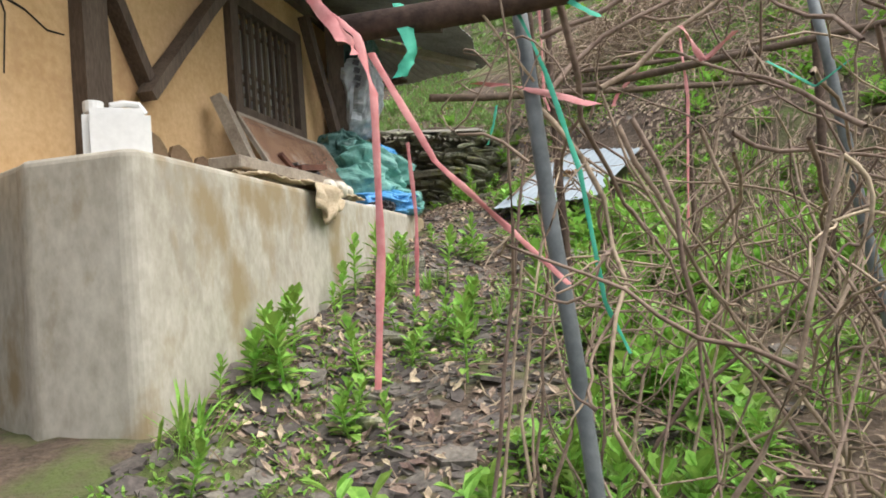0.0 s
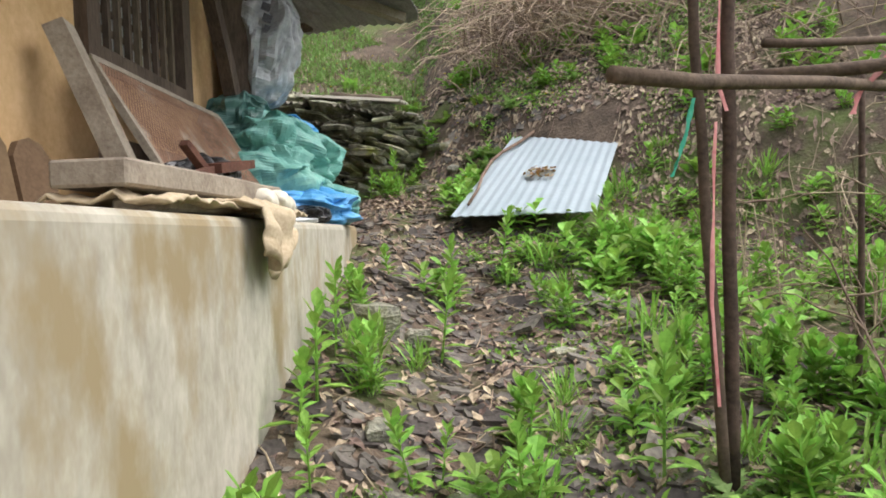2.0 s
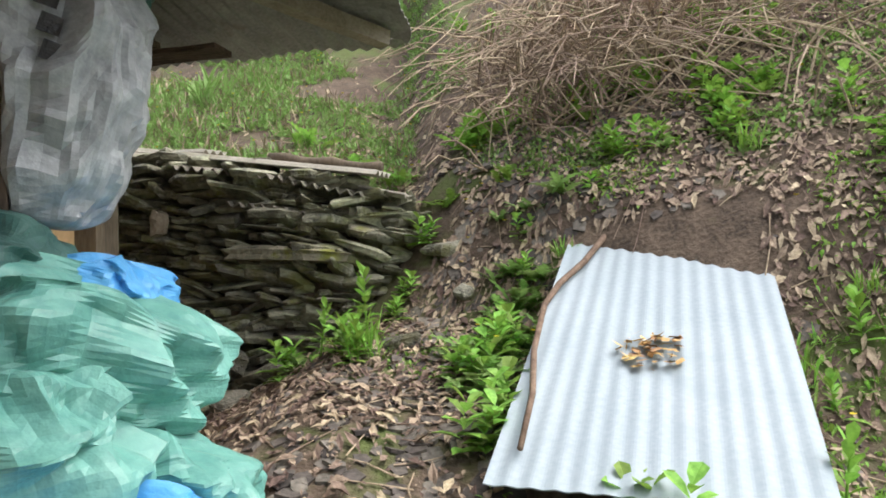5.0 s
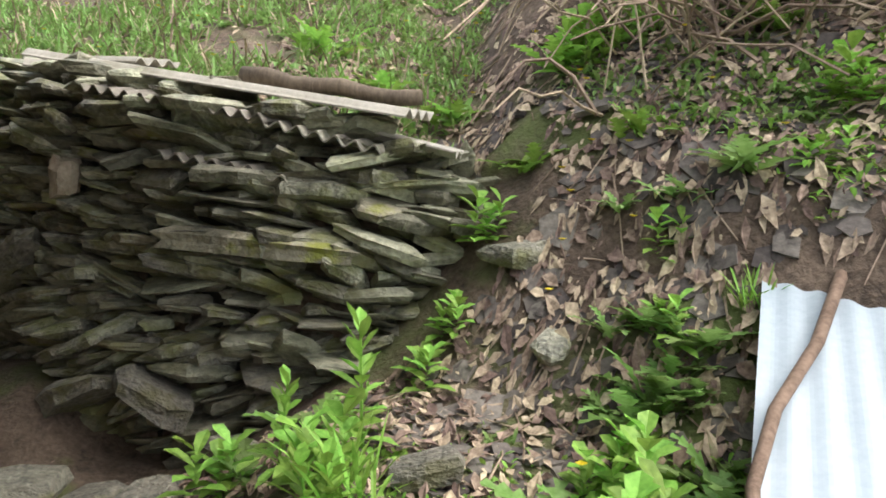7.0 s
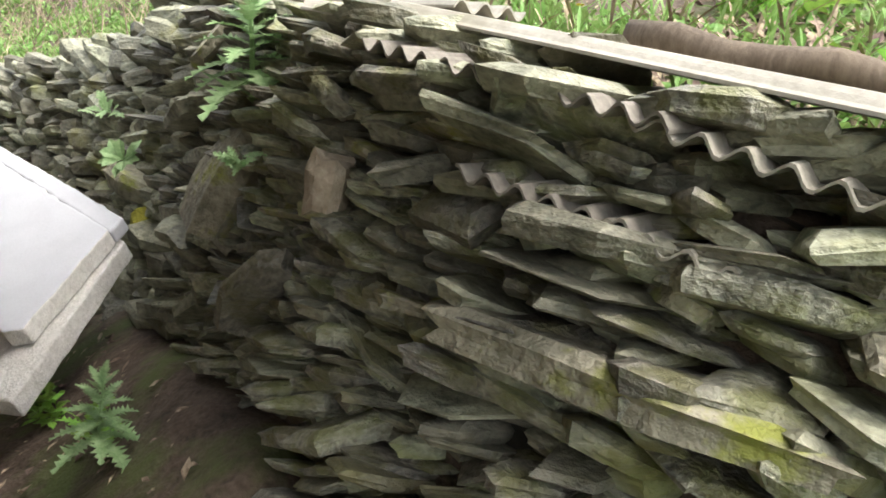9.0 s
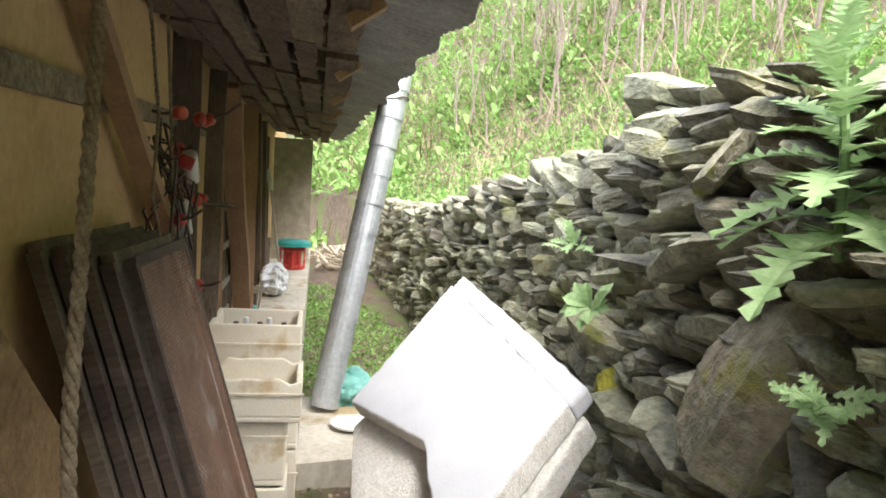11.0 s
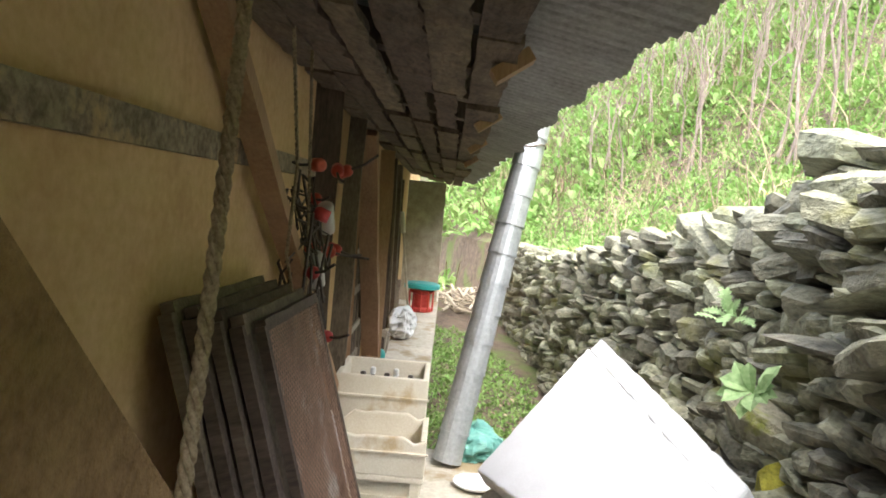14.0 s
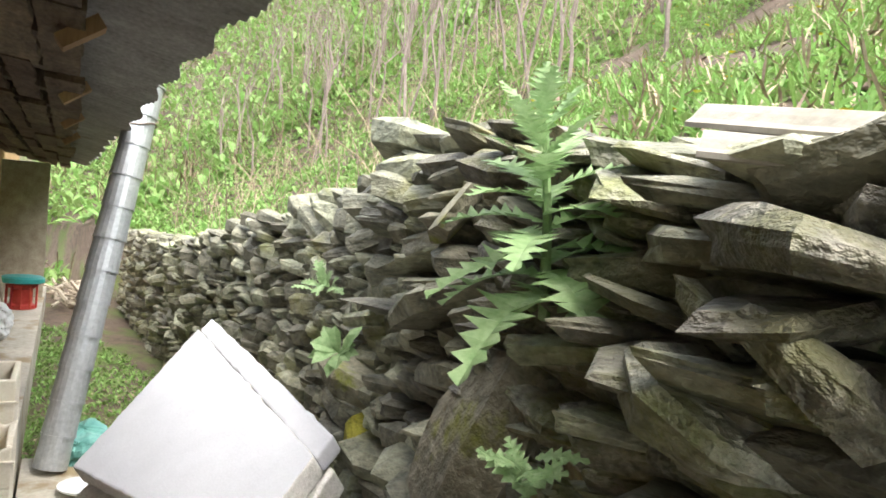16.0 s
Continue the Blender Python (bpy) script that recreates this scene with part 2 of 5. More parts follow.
# ---- concrete platform ----
o = Build().prism([(-1.52, 2.12), (-1.52, 5.71), (-1.60, 5.76), (-2.42, 5.80), (-2.42, 2.6), (-2.4, 2.3), (-2.02, 2.12), (-1.95, 2.07), (-1.56, 2.08)], 0.5, 1.87)
platform = bevel(thing("platform", "stained concrete platform in front of the mud house", "platform", o, CONCRETE, kind="structure"), 0.03, 3)

# ---- house ----
BX, BY = -0.964, 0.267           # along the back wall
NX, NY = 0.267, 0.964            # out of the back wall
CORNER = (-2.3, 6.6)

def back(s, off=0.0, z=0.0):
    """A point on the back side: s metres from the corner, off metres out of the wall."""
    return Vector((CORNER[0] + BX * s + NX * off, CORNER[1] + BY * s + NY * off, z))

BACKM = Matrix(((BX, NX, 0, CORNER[0]), (BY, NY, 0, CORNER[1]), (0, 0, 1, 0), (0, 0, 0, 1)))

def front_wall():
    b = Build()
    for y0, y1, z0, z1 in ((1.0, 4.2, 1.8, 3.80), (5.1, 6.6, 1.3, 3.80), (4.2, 5.1, 1.8, 2.56), (4.2, 5.1, 3.24, 3.80)):
        b.box((-2.5, y0, z0), (-2.3, y1, z1))
    return thing("wall_front", "cracked ochre mud plaster wall", "wall", b, PLASTER, kind="structure")
front_wall()
bk = Build().box((0.0, -0.2, 1.0), (5.6, 0, 3.80)).box((6.6, -0.2, 1.0), (16, 0, 3.80)).box((5.6, -0.2, 3.3), (6.6, 0, 3.80)).box((5.6, -0.2, 1.0), (6.6, -0.05, 3.3))
thing("wall_back", "ochre mud plaster wall under deep eaves", "wall", bk, PLASTER, kind="structure", m=BACKM)
side = Build().box((-18, 0.9, 1.0), (-2.3, 1.0, 4.0))
thing("wall_side", "plain ochre plaster wall", "wall", side, PLASTER, kind="structure")

# roof: corrugated tin over rafters, one slope to each side of the hip
EAVE, PITCH = 3.57, 0.2
RC = Vector((-1.221, 7.536))
SAG = 0.012                      # fall of the back eave per metre
def roof_slope(name, origin, dx, dn, length, depth, hip, sag=0.0):
    """Corrugated slope: dx along the eave, dn inwards and up; hip: inward run lost per metre at the corner."""
    b, n = Build(), int(length / 0.019)
    for i in range(n + 1):
        s = length * i / n
        wv = 0.009 * math.sin(2 * math.pi * s / 0.076)
        end = min(depth, s / hip) if hip else depth
        for k in (0.0, 0.5, 1.0):
            d = end * k - 0.02 * (k == 0) * (1 + math.sin(s * 9))
            p = origin + dx * s + dn * d
            b.v.append((p.x, p.y, EAVE - sag * s + PITCH * d + wv + 0.02 * math.sin(s * 1.7) * (1 - k)))
    b.f = [(3 * i + k, 3 * i + 3 + k, 3 * i + 4 + k, 3 * i + 1 + k) for i in range(n) for k in range(2)]
    ob = thing(name, "weathered grey corrugated tin roof", "roof", b, TIN_DARK, kind="structure")
    md = ob.modifiers.new("thick", "SOLIDIFY")
    md.thickness = 0.004
    return ob
eb, nb = Vector((-0.967, 0.256)), Vector((-0.256, -0.967))
roof_slope("roof_back", RC, eb, nb, 13.2, 3.2, 0.78, SAG)
roof_slope("roof_front", RC, Vector((0, -1)), Vector((-1, 0)), 7.5, 3.2, 1.0)

# ---- pale corrugated sheet lying on the slope ----
def corrugated(L, W, pitch, amp, thick=0.004, step=None):
    """Waves across W, straight along L; centred, thickness modelled."""
    b, n = Build(), int(W / (pitch / 8))
    for i in range(n + 1):
        x = -W / 2 + W * i / n
        z = amp * math.sin(2 * math.pi * x / pitch)
        b.v += [(x, -L / 2, z), (x, L / 2, z), (x, -L / 2, z - thick), (x, L / 2, z - thick)]
    for i in range(n):
        a, c = 4 * i, 4 * i + 4
        b.f += [(a, c, c + 1, a + 1), (a + 2, a + 3, c + 3, c + 2), (a, a + 2, c + 2, c), (a + 1, c + 1, c + 3, a + 3)]
    b.f += [(0, 1, 3, 2), (4 * n, 4 * n + 2, 4 * n + 3, 4 * n + 1)]
    return b

def frame_from(o, x, y):
    """A matrix at o with its x and y axes near those given."""
    x = Vector(x).normalized()
    z = x.cross(Vector(y)).normalized()
    y = z.cross(x)
    return Matrix(((x.x, y.x, z.x, o[0]), (x.y, y.y, z.y, o[1]), (x.z, y.z, z.z, o[2]), (0, 0, 0, 1)))

tl, tr, bl, br = Vector((-0.52, 7.54, 2.59)), Vector((0.29, 7.27, 2.58)), Vector((-0.88, 5.87, 1.90)), Vector((-0.07, 5.55, 1.90))
SHEET = frame_from((tl + tr + bl + br) / 4, tr - tl, tl - bl)
thing("corrugated_sheet", "pale grey corrugated metal sheet lying on the weedy slope", "metal sheet", corrugated(1.84, 0.86, 0.064, 0.0025), TIN_PALE, m=SHEET)

# ---- white foam boards leaning at the stone wall ----
rr, apex, front = Vector((-4.45, 8.88, 2.30)), Vector((-5.95, 9.15, 2.46)), Vector((-4.22, 8.30, 1.90))
ex, ey = (apex - rr).normalized(), (front - rr).normalized()
ez = ex.cross(ey).normalized()
FB = Matrix(((ex.x, ey.x, ez.x, rr.x), (ex.y, ey.y, ez.y, rr.y), (ex.z, ey.z, ez.z, rr.z), (0, 0, 0, 1)))
def jagged(outline, step, amp, seed):
    """The outline with crumbled edges."""
    out = []
    for a, c in zip(outline, outline[1:] + outline[:1]):
        n = max(2, int(math.hypot(c[0] - a[0], c[1] - a[1]) / step))
        for i in range(n):
            x, y = lerp(a[0], c[0], i / n), lerp(a[1], c[1], i / n)
            e = amp * noise.noise((x * 23, y * 23, seed)) if i else 0.0
            out.append((x + e, y + e))
    return out
def foam_piece(b):
    b.v = [tuple(FB @ Vector(p)) for p in b.v]
    return b
def foam_board(label, outline, z0, z1, top_mat, seed):
    b = foam_piece(Build().prism(jagged(outline, 0.05, 0.012, seed), z0, z1))
    ob = thing("foam_board", label, "foam board", b, [top_mat, FOAM_EDGE], group="foam boards at the stone wall")
    for i, p in enumerate(ob.data.polygons):
        p.material_index = 1 if i >= 2 else 0
    return bevel(ob, 0.009, 2)
upper = foam_board("white polystyrene board with crumbled edges leaning on the bank", [(0.0, 0.10), (1.52, 0.10), (1.36, 0.92), (0.60, 0.67), (0.12, 0.77), (0.02, 0.70)], -0.085, 0, FOAM, 1)
bevel(part("cracked_edge", foam_piece(Build().prism(jagged([(-0.01, -0.01), (0.72, -0.01), (1.53, 0.0), (1.52, 0.098), (0.74, 0.096), (0.0, 0.098)], 0.05, 0.010, 3), -0.085, -0.014)), FOAM, upper, "cracked lower strip along the edge"), 0.012, 2)
foam_board("rough broken polystyrene board under the white one", [(-0.02, 0.06), (1.30, 0.10), (1.34, 0.98), (0.54, 1.16), (0.42, 1.02), (0.22, 1.06), (-0.08, 0.92)], -0.185, -0.092, FOAM_EDGE, 5)

# ---- stove pipe ----
def stove_pipe():
    foot, top = Vector((-7.47, 8.87, 1.25)), Vector((-7.65, 9.40, 3.80))
    ob = thing("flue_pipe", "jointed galvanised flue pipe leaning out past the eave", "pipe")
    for i in range(12):
        a, c = foot.lerp(top, i / 12), foot.lerp(top, (i + 1) / 12)
        part("pipe_section", Build().tube([a, c], 0.104, 0.098, 20), GALV, ob, smooth=False)
        part("joint_band", Build().tube([c - (c - a) * 0.06, c], 0.108, 0.108, 20), GALV, ob)
    part("wire_tie", Build().tube([foot.lerp(top, 0.89) + Vector((0.112 * math.cos(a), 0.112 * math.sin(a), 0.01 * math.sin(3 * a))) for a in (k * math.pi / 8 for k in range(17))], 0.006, sides=5), OLDWOOD, ob)
    return ob
stove_pipe()

# ---- house timber, window ----
def beam(b, a, c, w, d, up=(0, 0, 1)):
    """A rough squared timber from a to c."""
    a, c = Vector(a), Vector(c)
    y = (c - a).normalized()
    x = y.cross(Vector(up)).normalized()
    z = x.cross(y)
    n, L = 7, (c - a).length
    for i in range(n):
        p = a + (c - a) * i / (n - 1)
        k = 1 + 0.10 * noise.noise((p.x * 4, p.y * 4, p.z * 4))
        o = 0.012 * noise.noise((p.x * 3, p.y * 3 + 7, p.z * 3))
        b.v += [tuple(p + x * (sx * w / 2 * k + o) + z * (sz * d / 2 * k)) for sx, sz in ((-1, -1), (1, -1), (1, 1), (-1, 1))]
    k0 = len(b.v) - 4 * n
    b.f += [(k0 + 4 * i + j, k0 + 4 * i + (j + 1) % 4, k0 + 4 * i + 4 + (j + 1) % 4, k0 + 4 * i + 4 + j) for i in range(n - 1) for j in range(4)]
    b.f += [(k0 + 3, k0 + 2, k0 + 1, k0), tuple(k0 + 4 * n - 4 + j for j in range(4))]
    return b

def timber(name, label, a, c, w, d, material=None, group="", up=(0, 0, 1)):
    return thing(name, label, "timber", beam(Build(), a, c, w, d, up), material or OLDWOOD, group)

FX = -2.27
for y, w in ((2.84, 0.17), (1.9, 0.16), (6.5, 0.18)):
    timber("wall_post", "weathered dark timber post set in the mud wall", (FX, y, 1.85), (FX, y, 3.78), 0.09, w, group="wall posts", up=(0, 1, 0))
timber("wall_brace", "dark diagonal brace on the mud wall", (FX, 2.9, 2.98), (FX, 3.26, 2.44), 0.06, 0.10, up=(1, 0, 0), group="wall braces")
timber("wall_brace", "dark diagonal brace on the mud wall", (FX + 0.05, 4.05, 3.28), (FX + 0.05, 3.17, 2.38), 0.06, 0.10, up=(1, 0, 0), group="wall braces")
timber("leaning_pole", "dark pole leaning at the wall under the eave", (-2.2, 5.15, 3.45), (-2.12, 5.72, 2.1), 0.07, 0.07)
timber("leaning_pole", "dark thick pole near the house corner", (-2.15, 5.62, 3.6), (-2.2, 5.75, 2.2), 0.14, 0.14)
timber("wall_plate", "dark timber plate under the eave", (FX - 0.02, 1.0, 3.62), (FX - 0.02, 6.6, 3.62), 0.1, 0.14)

def barred_window():
    ob = thing("window_1", "dark wooden window with upright bars", "window", kind="structure")
    fr = part("window_frame", Build().box((-2.33, 4.12, 2.48), (-2.25, 4.22, 3.32)).box((-2.33, 5.08, 2.48), (-2.25, 5.18, 3.32)).box((-2.33, 4.22, 3.22), (-2.25, 5.08, 3.32)).box((-2.33, 4.22, 2.48), (-2.25, 5.08, 2.56)), OLDWOOD, ob)
    for i in range(9):
        y = 4.27 + i * 0.095
        part("bar", Build().box((-2.315, y, 2.56), (-2.290, y + 0.026, 3.22)), OLDWOOD, ob)
    for z in (2.66, 2.74, 2.82, 3.12):
        part("crossbar", Build().box((-2.335, 4.22, z), (-2.318, 5.08, z + 0.022)), OLDWOOD, ob)
    part("paper_backing", Build().box((-2.40, 4.2, 2.56), (-2.39, 5.1, 3.24)), PAPER, ob, "dim grey paper behind the bars")
PAPER = mat("dim_window_paper", (0.30, 0.30, 0.30), (0.42, 0.42, 0.41), 3, 0.9, 0.1)
barred_window()

cr = Build()
for pts in ([(2.3, 3.1), (2.36, 2.9), (2.33, 2.72), (2.4, 2.55), (2.38, 2.3)], [(2.36, 2.62), (2.5, 2.60), (2.62, 2.55), (2.72, 2.56)]):
    cr.tube([(-2.298, y, z) for y, z in pts], 0.007, 0.004, 4)
thing("plaster_crack", "dark branching crack in ochre plaster", "crack", cr, GAP_SHADE, kind="structure")

# hip rafter, front rafters, fascia
timber("hip_rafter", "grey hip rafter under the tin roof", (-1.30, 7.35, 3.53), (-2.35, 6.5, 3.72), 0.08, 0.07, GREYWOOD)
for y in (2.2, 3.2, 4.2, 5.2, 6.1):
    timber("rafter", "dark rafter under the tin roof", (-1.33, y, 3.53), (-2.4, y, 3.72), 0.07, 0.08, group="front rafters")
for i in range(18):
    s = 0.4 + i * 0.62
    timber("rafter", "dark rough log rafter under the eave", back(s, 0.80, 3.55 - SAG * s), back(s + 0.02, -0.05, 3.70 - SAG * s), 0.11, 0.10, group="back rafters")
BARK = mat("dark_bark_board", (0.065, 0.047, 0.034), (0.20, 0.145, 0.10), 14, 0.9, 1.0, 60, vary=0.3, stretch=(0.35, 1, 1), bump_d=0.02)
for i in range(11):
    for j in range(6):
        b = Build()
        o0 = 0.03 + j * 0.135
        o1 = o0 + 0.115 + 0.025 * U(-1, 1)
        s0 = 0.1 + i * 1.1 + U(-0.15, 0.15)
        L, z = 1.1 + U(-0.08, 0.12), 3.60 - 0.022 * j + U(-0.015, 0.015)
        n = 14
        for k in range(n + 1):
            q = s0 + L * k / n
            e0, e1 = 0.012 * noise.noise((q * 9, j, 1)), 0.022 * noise.noise((q * 11, j, 5))
            h = -SAG * q + 0.008 * noise.noise((q * 6, j, 9))
            b.v += [(q, o0 + e0, z + h), (q, o1 + e1, z + h - 0.01), (q, o1 + e1, z + h + 0.018), (q, o0 + e0, z + h + 0.022)]
        b.f = [(4 * k + a, 4 * k + (a + 1) % 4, 4 * k + 4 + (a + 1) % 4, 4 * k + 4 + a) for k in range(n) for a in range(4)] + [(3, 2, 1, 0), tuple(4 * n + a for a in range(4))]
        thing("sheathing_board", "dark bark-edged board under the eave", "board", b, BARK, "sheathing boards", m=BACKM)
for s in (2.6, 3.85, 5.1, 6.5):
    thing("rafter_block", "short reddish timber end under the eave", "timber", beam(Build(), back(s, 0.76, 3.45 - SAG * s), back(s, 0.86, 3.52 - SAG * s), 0.08, 0.04), PALEWOOD, "rafter blocks")

# ---- things on the front platform ----
PLASTIC = mat("white_plastic", (0.66, 0.66, 0.64), (0.76, 0.76, 0.74), 3, 0.4, 0.05, 30)
def canister():
    ob = thing("canister", "white plastic jerrycan standing on the platform", "canister", m=pose(-1.86, 2.46, 1.872, 0, 0, 37) @ Matrix.Scale(0.9, 4))
    bm = bmesh.new()
    bmesh.ops.create_cube(bm, size=1, matrix=Matrix.Translation((0, 0, 0.13)) @ Matrix.Diagonal((0.27, 0.19, 0.26, 1)))
    bmesh.ops.bevel(bm, geom=bm.edges[:], offset=0.03, segments=4, affect="EDGES")
    me = bpy.data.meshes.new("body")
    bm.to_mesh(me), bm.free()
    me.materials.append(PLASTIC)
    bd = new("body", me)
    bd.parent = ob
    part("cap", Build().lathe([(0.04, 0.25), (0.042, 0.26), (0.042, 0.295), (0.036, 0.30)], 16, pose(-0.09, 0, 0)), PLASTIC, ob)
    part("handle", Build().tube([(-0.03, 0, 0.25), (-0.02, 0, 0.285), (0.03, 0, 0.295), (0.09, 0, 0.29), (0.115, 0, 0.25)], 0.016, sides=8), PLASTIC, ob)
canister()

SHINGLE = mat("brown_shingle", (0.12, 0.075, 0.04), (0.20, 0.13, 0.075), 6, 0.8, 0.3, 60, vary=0.2)
for i in range(4):
    o = [(-0.085, 0), (0.085, 0), (0.085, 0.24), (0.05, 0.30), (0, 0.32), (-0.05, 0.30), (-0.085, 0.24)]
    thing("shingle", "brown pointed shingle leaning on the wall", "shingle", Build().prism(o, 0, 0.02), SHINGLE, "row of shingles", m=pose(-2.10, 2.86 + 0.21 * i, 1.88, 80, 0, 90) @ Matrix.Diagonal((1.1, 1.0 - 0.09 * i, 1, 1)))

RUST = mat("rusted_wire_mesh", (0.17, 0.085, 0.05), (0.36, 0.22, 0.15), 5, 0.8, 0.4, 60, c3=(0.46, 0.40, 0.34), c3_at=0.60, c3_scale=4)
def mesh_panel(name, label, m, W, H, cell, frame_mat, wire=0.0042, group=""):
    """A screen of crossed wires in a thin wooden frame; x across, y up."""
    ob = thing(name, label, "wire screen", m=m, group=group)
    b = Build()
    n, k = int((W + H) / cell), 0
    for i in range(n):
        for sgn in (1, -1):
            d = i * cell
            p, q = (Vector((max(0, d - H), min(d, H), 0)), Vector((min(d, W), max(0, d - W), 0)))
            if sgn < 0:
                p, q = Vector((W - p.x, p.y, 0.004)), Vector((W - q.x, q.y, 0.004))
            u = (q - p).normalized() if (q - p).length > 1e-6 else Vector((1, 0, 0))
            v = Vector((-u.y, u.x, 0)) * wire
            b.add([p - v, q - v, q + v, p + v], [(0, 1, 2, 3)])
    part("wire_mesh", b, RUST, ob, "rusty wire mesh")
    for a, c in (((0, 0), (W, 0)), ((0, H), (W, H)), ((0, 0), (0, H)), ((W, 0), (W, H))):
        part("frame_rail", beam(Build(), (*a, -0.008), (*c, -0.008), 0.03, 0.026, (0, 0, 1)), frame_mat, ob)
    return ob
mesh_panel("wire_screen", "rusty wire mesh screen leaning against the mud wall", frame_from((-1.84, 3.98, 1.89), (0.03, 1.32, -0.01), (-0.36, -0.10, 0.60)), 1.26, 0.66, 0.021, GREYWOOD, 0.0044)
timber("screen_post", "grey timber standing beside the rusty screen", (-1.95, 3.86, 1.88), (-2.2, 3.82, 2.52), 0.11, 0.07, GREYWOOD)
bb = Build().box((-2.02, 4.05, 1.875), (-1.99, 5.0, 2.2))
thing("backing_board", "dark brown board behind the rusty screen", "board", bb, OLDWOOD, m=Matrix.Translation((-0.18, 0, 0)))

def sack(name, label, m, size, material, seed, group="", flat=0.0):
    """A slumped sack with folds and a gathered mouth."""
    b, nu, nv = Build(), 72, 44
    for j in range(nv + 1):
        v = math.pi * j / nv
        for i in range(nu):
            a = 2 * math.pi * i / nu
            c, s = math.cos(a), math.sin(a)
            c, s = math.copysign(abs(c) ** 0.6, c), math.copysign(abs(s) ** 0.6, s)
            r = max(0.0, math.sin(v)) ** 0.55
            fold = 1 + 0.20 * noise.noise((c * 2.2 + seed, s * 2.2, v * 2)) + 0.30 * abs(noise.noise((c * 1.6 + seed, s * 1.6, v * 1.4))) - 0.22 * abs(noise.noise((c * 3 + seed, s * 3, v * 2.2))) + 0.05 * noise.noise((c * 8, s * 8 + seed, v * 5))
            b.v.append((size[0] / 2 * c * r * fold, size[1] / 2 * s * r * fold, size[2] / 2 * (1 - math.cos(v)) * (1 + 0.22 * noise.noise((c * 1.5, s * 1.5 + seed, v)))))
    b.f = [(j * nu + i, j * nu + (i + 1) % nu, (j + 1) * nu + (i + 1) % nu, (j + 1) * nu + i) for j in range(nv) for i in range(nu)]
    return thing(name, label, "sack", b, material, group, m=m)
def woven(name, c1, c2, c3=None, trans=0.0):
    return mat(name, c1, c2, 3, 0.45, 0.5, 25, c3=c3, c3_at=0.6, c3_scale=3, bump_d=0.02, spec=0.5)
TEAL = woven("teal_woven_plastic", (0.08, 0.25, 0.22), (0.18, 0.42, 0.36))
BLUE = woven("blue_woven_plastic", (0.04, 0.27, 0.62), (0.14, 0.42, 0.74))
WHITE_BAG = woven("grey_white_plastic_bag", (0.26, 0.275, 0.29), (0.52, 0.54, 0.56))
BLACK = mat("black_plastic_film", (0.012, 0.012, 0.014), (0.03, 0.03, 0.034), 8, 0.3, 0.6, 30, spec=0.6, bump_d=0.02)
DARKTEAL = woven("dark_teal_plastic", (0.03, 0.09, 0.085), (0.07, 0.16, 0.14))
sack("sack", "crumpled teal woven plastic sack in a pile", pose(-1.98, 5.42, 1.93, 0, -8, 20), (0.62, 0.50, 0.36), TEAL, 1, "pile of sacks")
sack("sack", "crumpled teal woven plastic sack in a pile", pose(-1.95, 5.56, 2.14, 0, 16, 50), (0.66, 0.48, 0.34), TEAL, 5, "pile of sacks")
sack("sack", "crumpled teal woven plastic sack in a pile", pose(-1.72, 5.56, 1.87, 0, 6, 10), (0.42, 0.36, 0.24), TEAL, 9, "pile of sacks")
sack("sack", "bright blue sack spread over the platform edge", pose(-1.74, 5.36, 1.87, 0, 6, 15), (0.48, 0.50, 0.19), BLUE, 3, "pile of sacks")
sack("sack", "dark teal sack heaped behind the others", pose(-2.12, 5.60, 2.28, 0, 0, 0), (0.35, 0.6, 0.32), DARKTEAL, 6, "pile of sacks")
sack("sack", "light blue sack on top of the pile", pose(-1.92, 5.75, 2.36, 0, 20, 0), (0.30, 0.3, 0.16), BLUE, 8, "pile of sacks")
hb = sack("hanging_bag", "grey-white plastic bag hanging from the eave", pose(-2.10, 5.85, 2.60, 4, 8, 20), (0.38, 0.42, 0.68), WHITE_BAG, 12)
for k in range(5):
    part("print_mark", Build().box((0.0, -0.002, 0), (0.05, 0.002, 0.045)), BLACK, hb).matrix_basis = pose(-0.02 - 0.012 * k, -0.205, 0.34 + 0.062 * k, 0, 10, 0)
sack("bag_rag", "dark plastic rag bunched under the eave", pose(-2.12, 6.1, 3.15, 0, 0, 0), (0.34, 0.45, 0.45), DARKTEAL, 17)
sack("black_film", "crumpled black plastic film on the platform edge", pose(-1.68, 5.10, 1.872, 0, 0, 20), (0.20, 0.30, 0.09), BLACK, 21)
sack("black_film", "crumpled black plastic film beside the screen", pose(-1.80, 3.98, 1.93, 0, 0, 0), (0.20, 0.34, 0.16), BLACK, 25)

SACKCLOTH = mat("beige_sackcloth", (0.40, 0.31, 0.20), (0.60, 0.50, 0.36), 8, 0.95, 0.6, 70, bump_d=0.01)
def plank(y0, y1, x, z, w, t, tilt, yaw):
    return bevel(thing("old_plank", "split weathered plank lying on the platform", "plank", beam(Build(), (x, y0, z), (x + yaw, y1, z + 0.01), w, t), GREYWOOD, "old planks", m=None), 0.006, 1)
plank(2.95, 4.15, -1.69, 1.955, 0.17, 0.06, 0, 0.02)
plank(3.3, 4.6, -1.80, 1.90, 0.16, 0.05, 0, 0.0)
plank(3.0, 3.9, -1.62, 1.89, 0.10, 0.03, 0, -0.03)
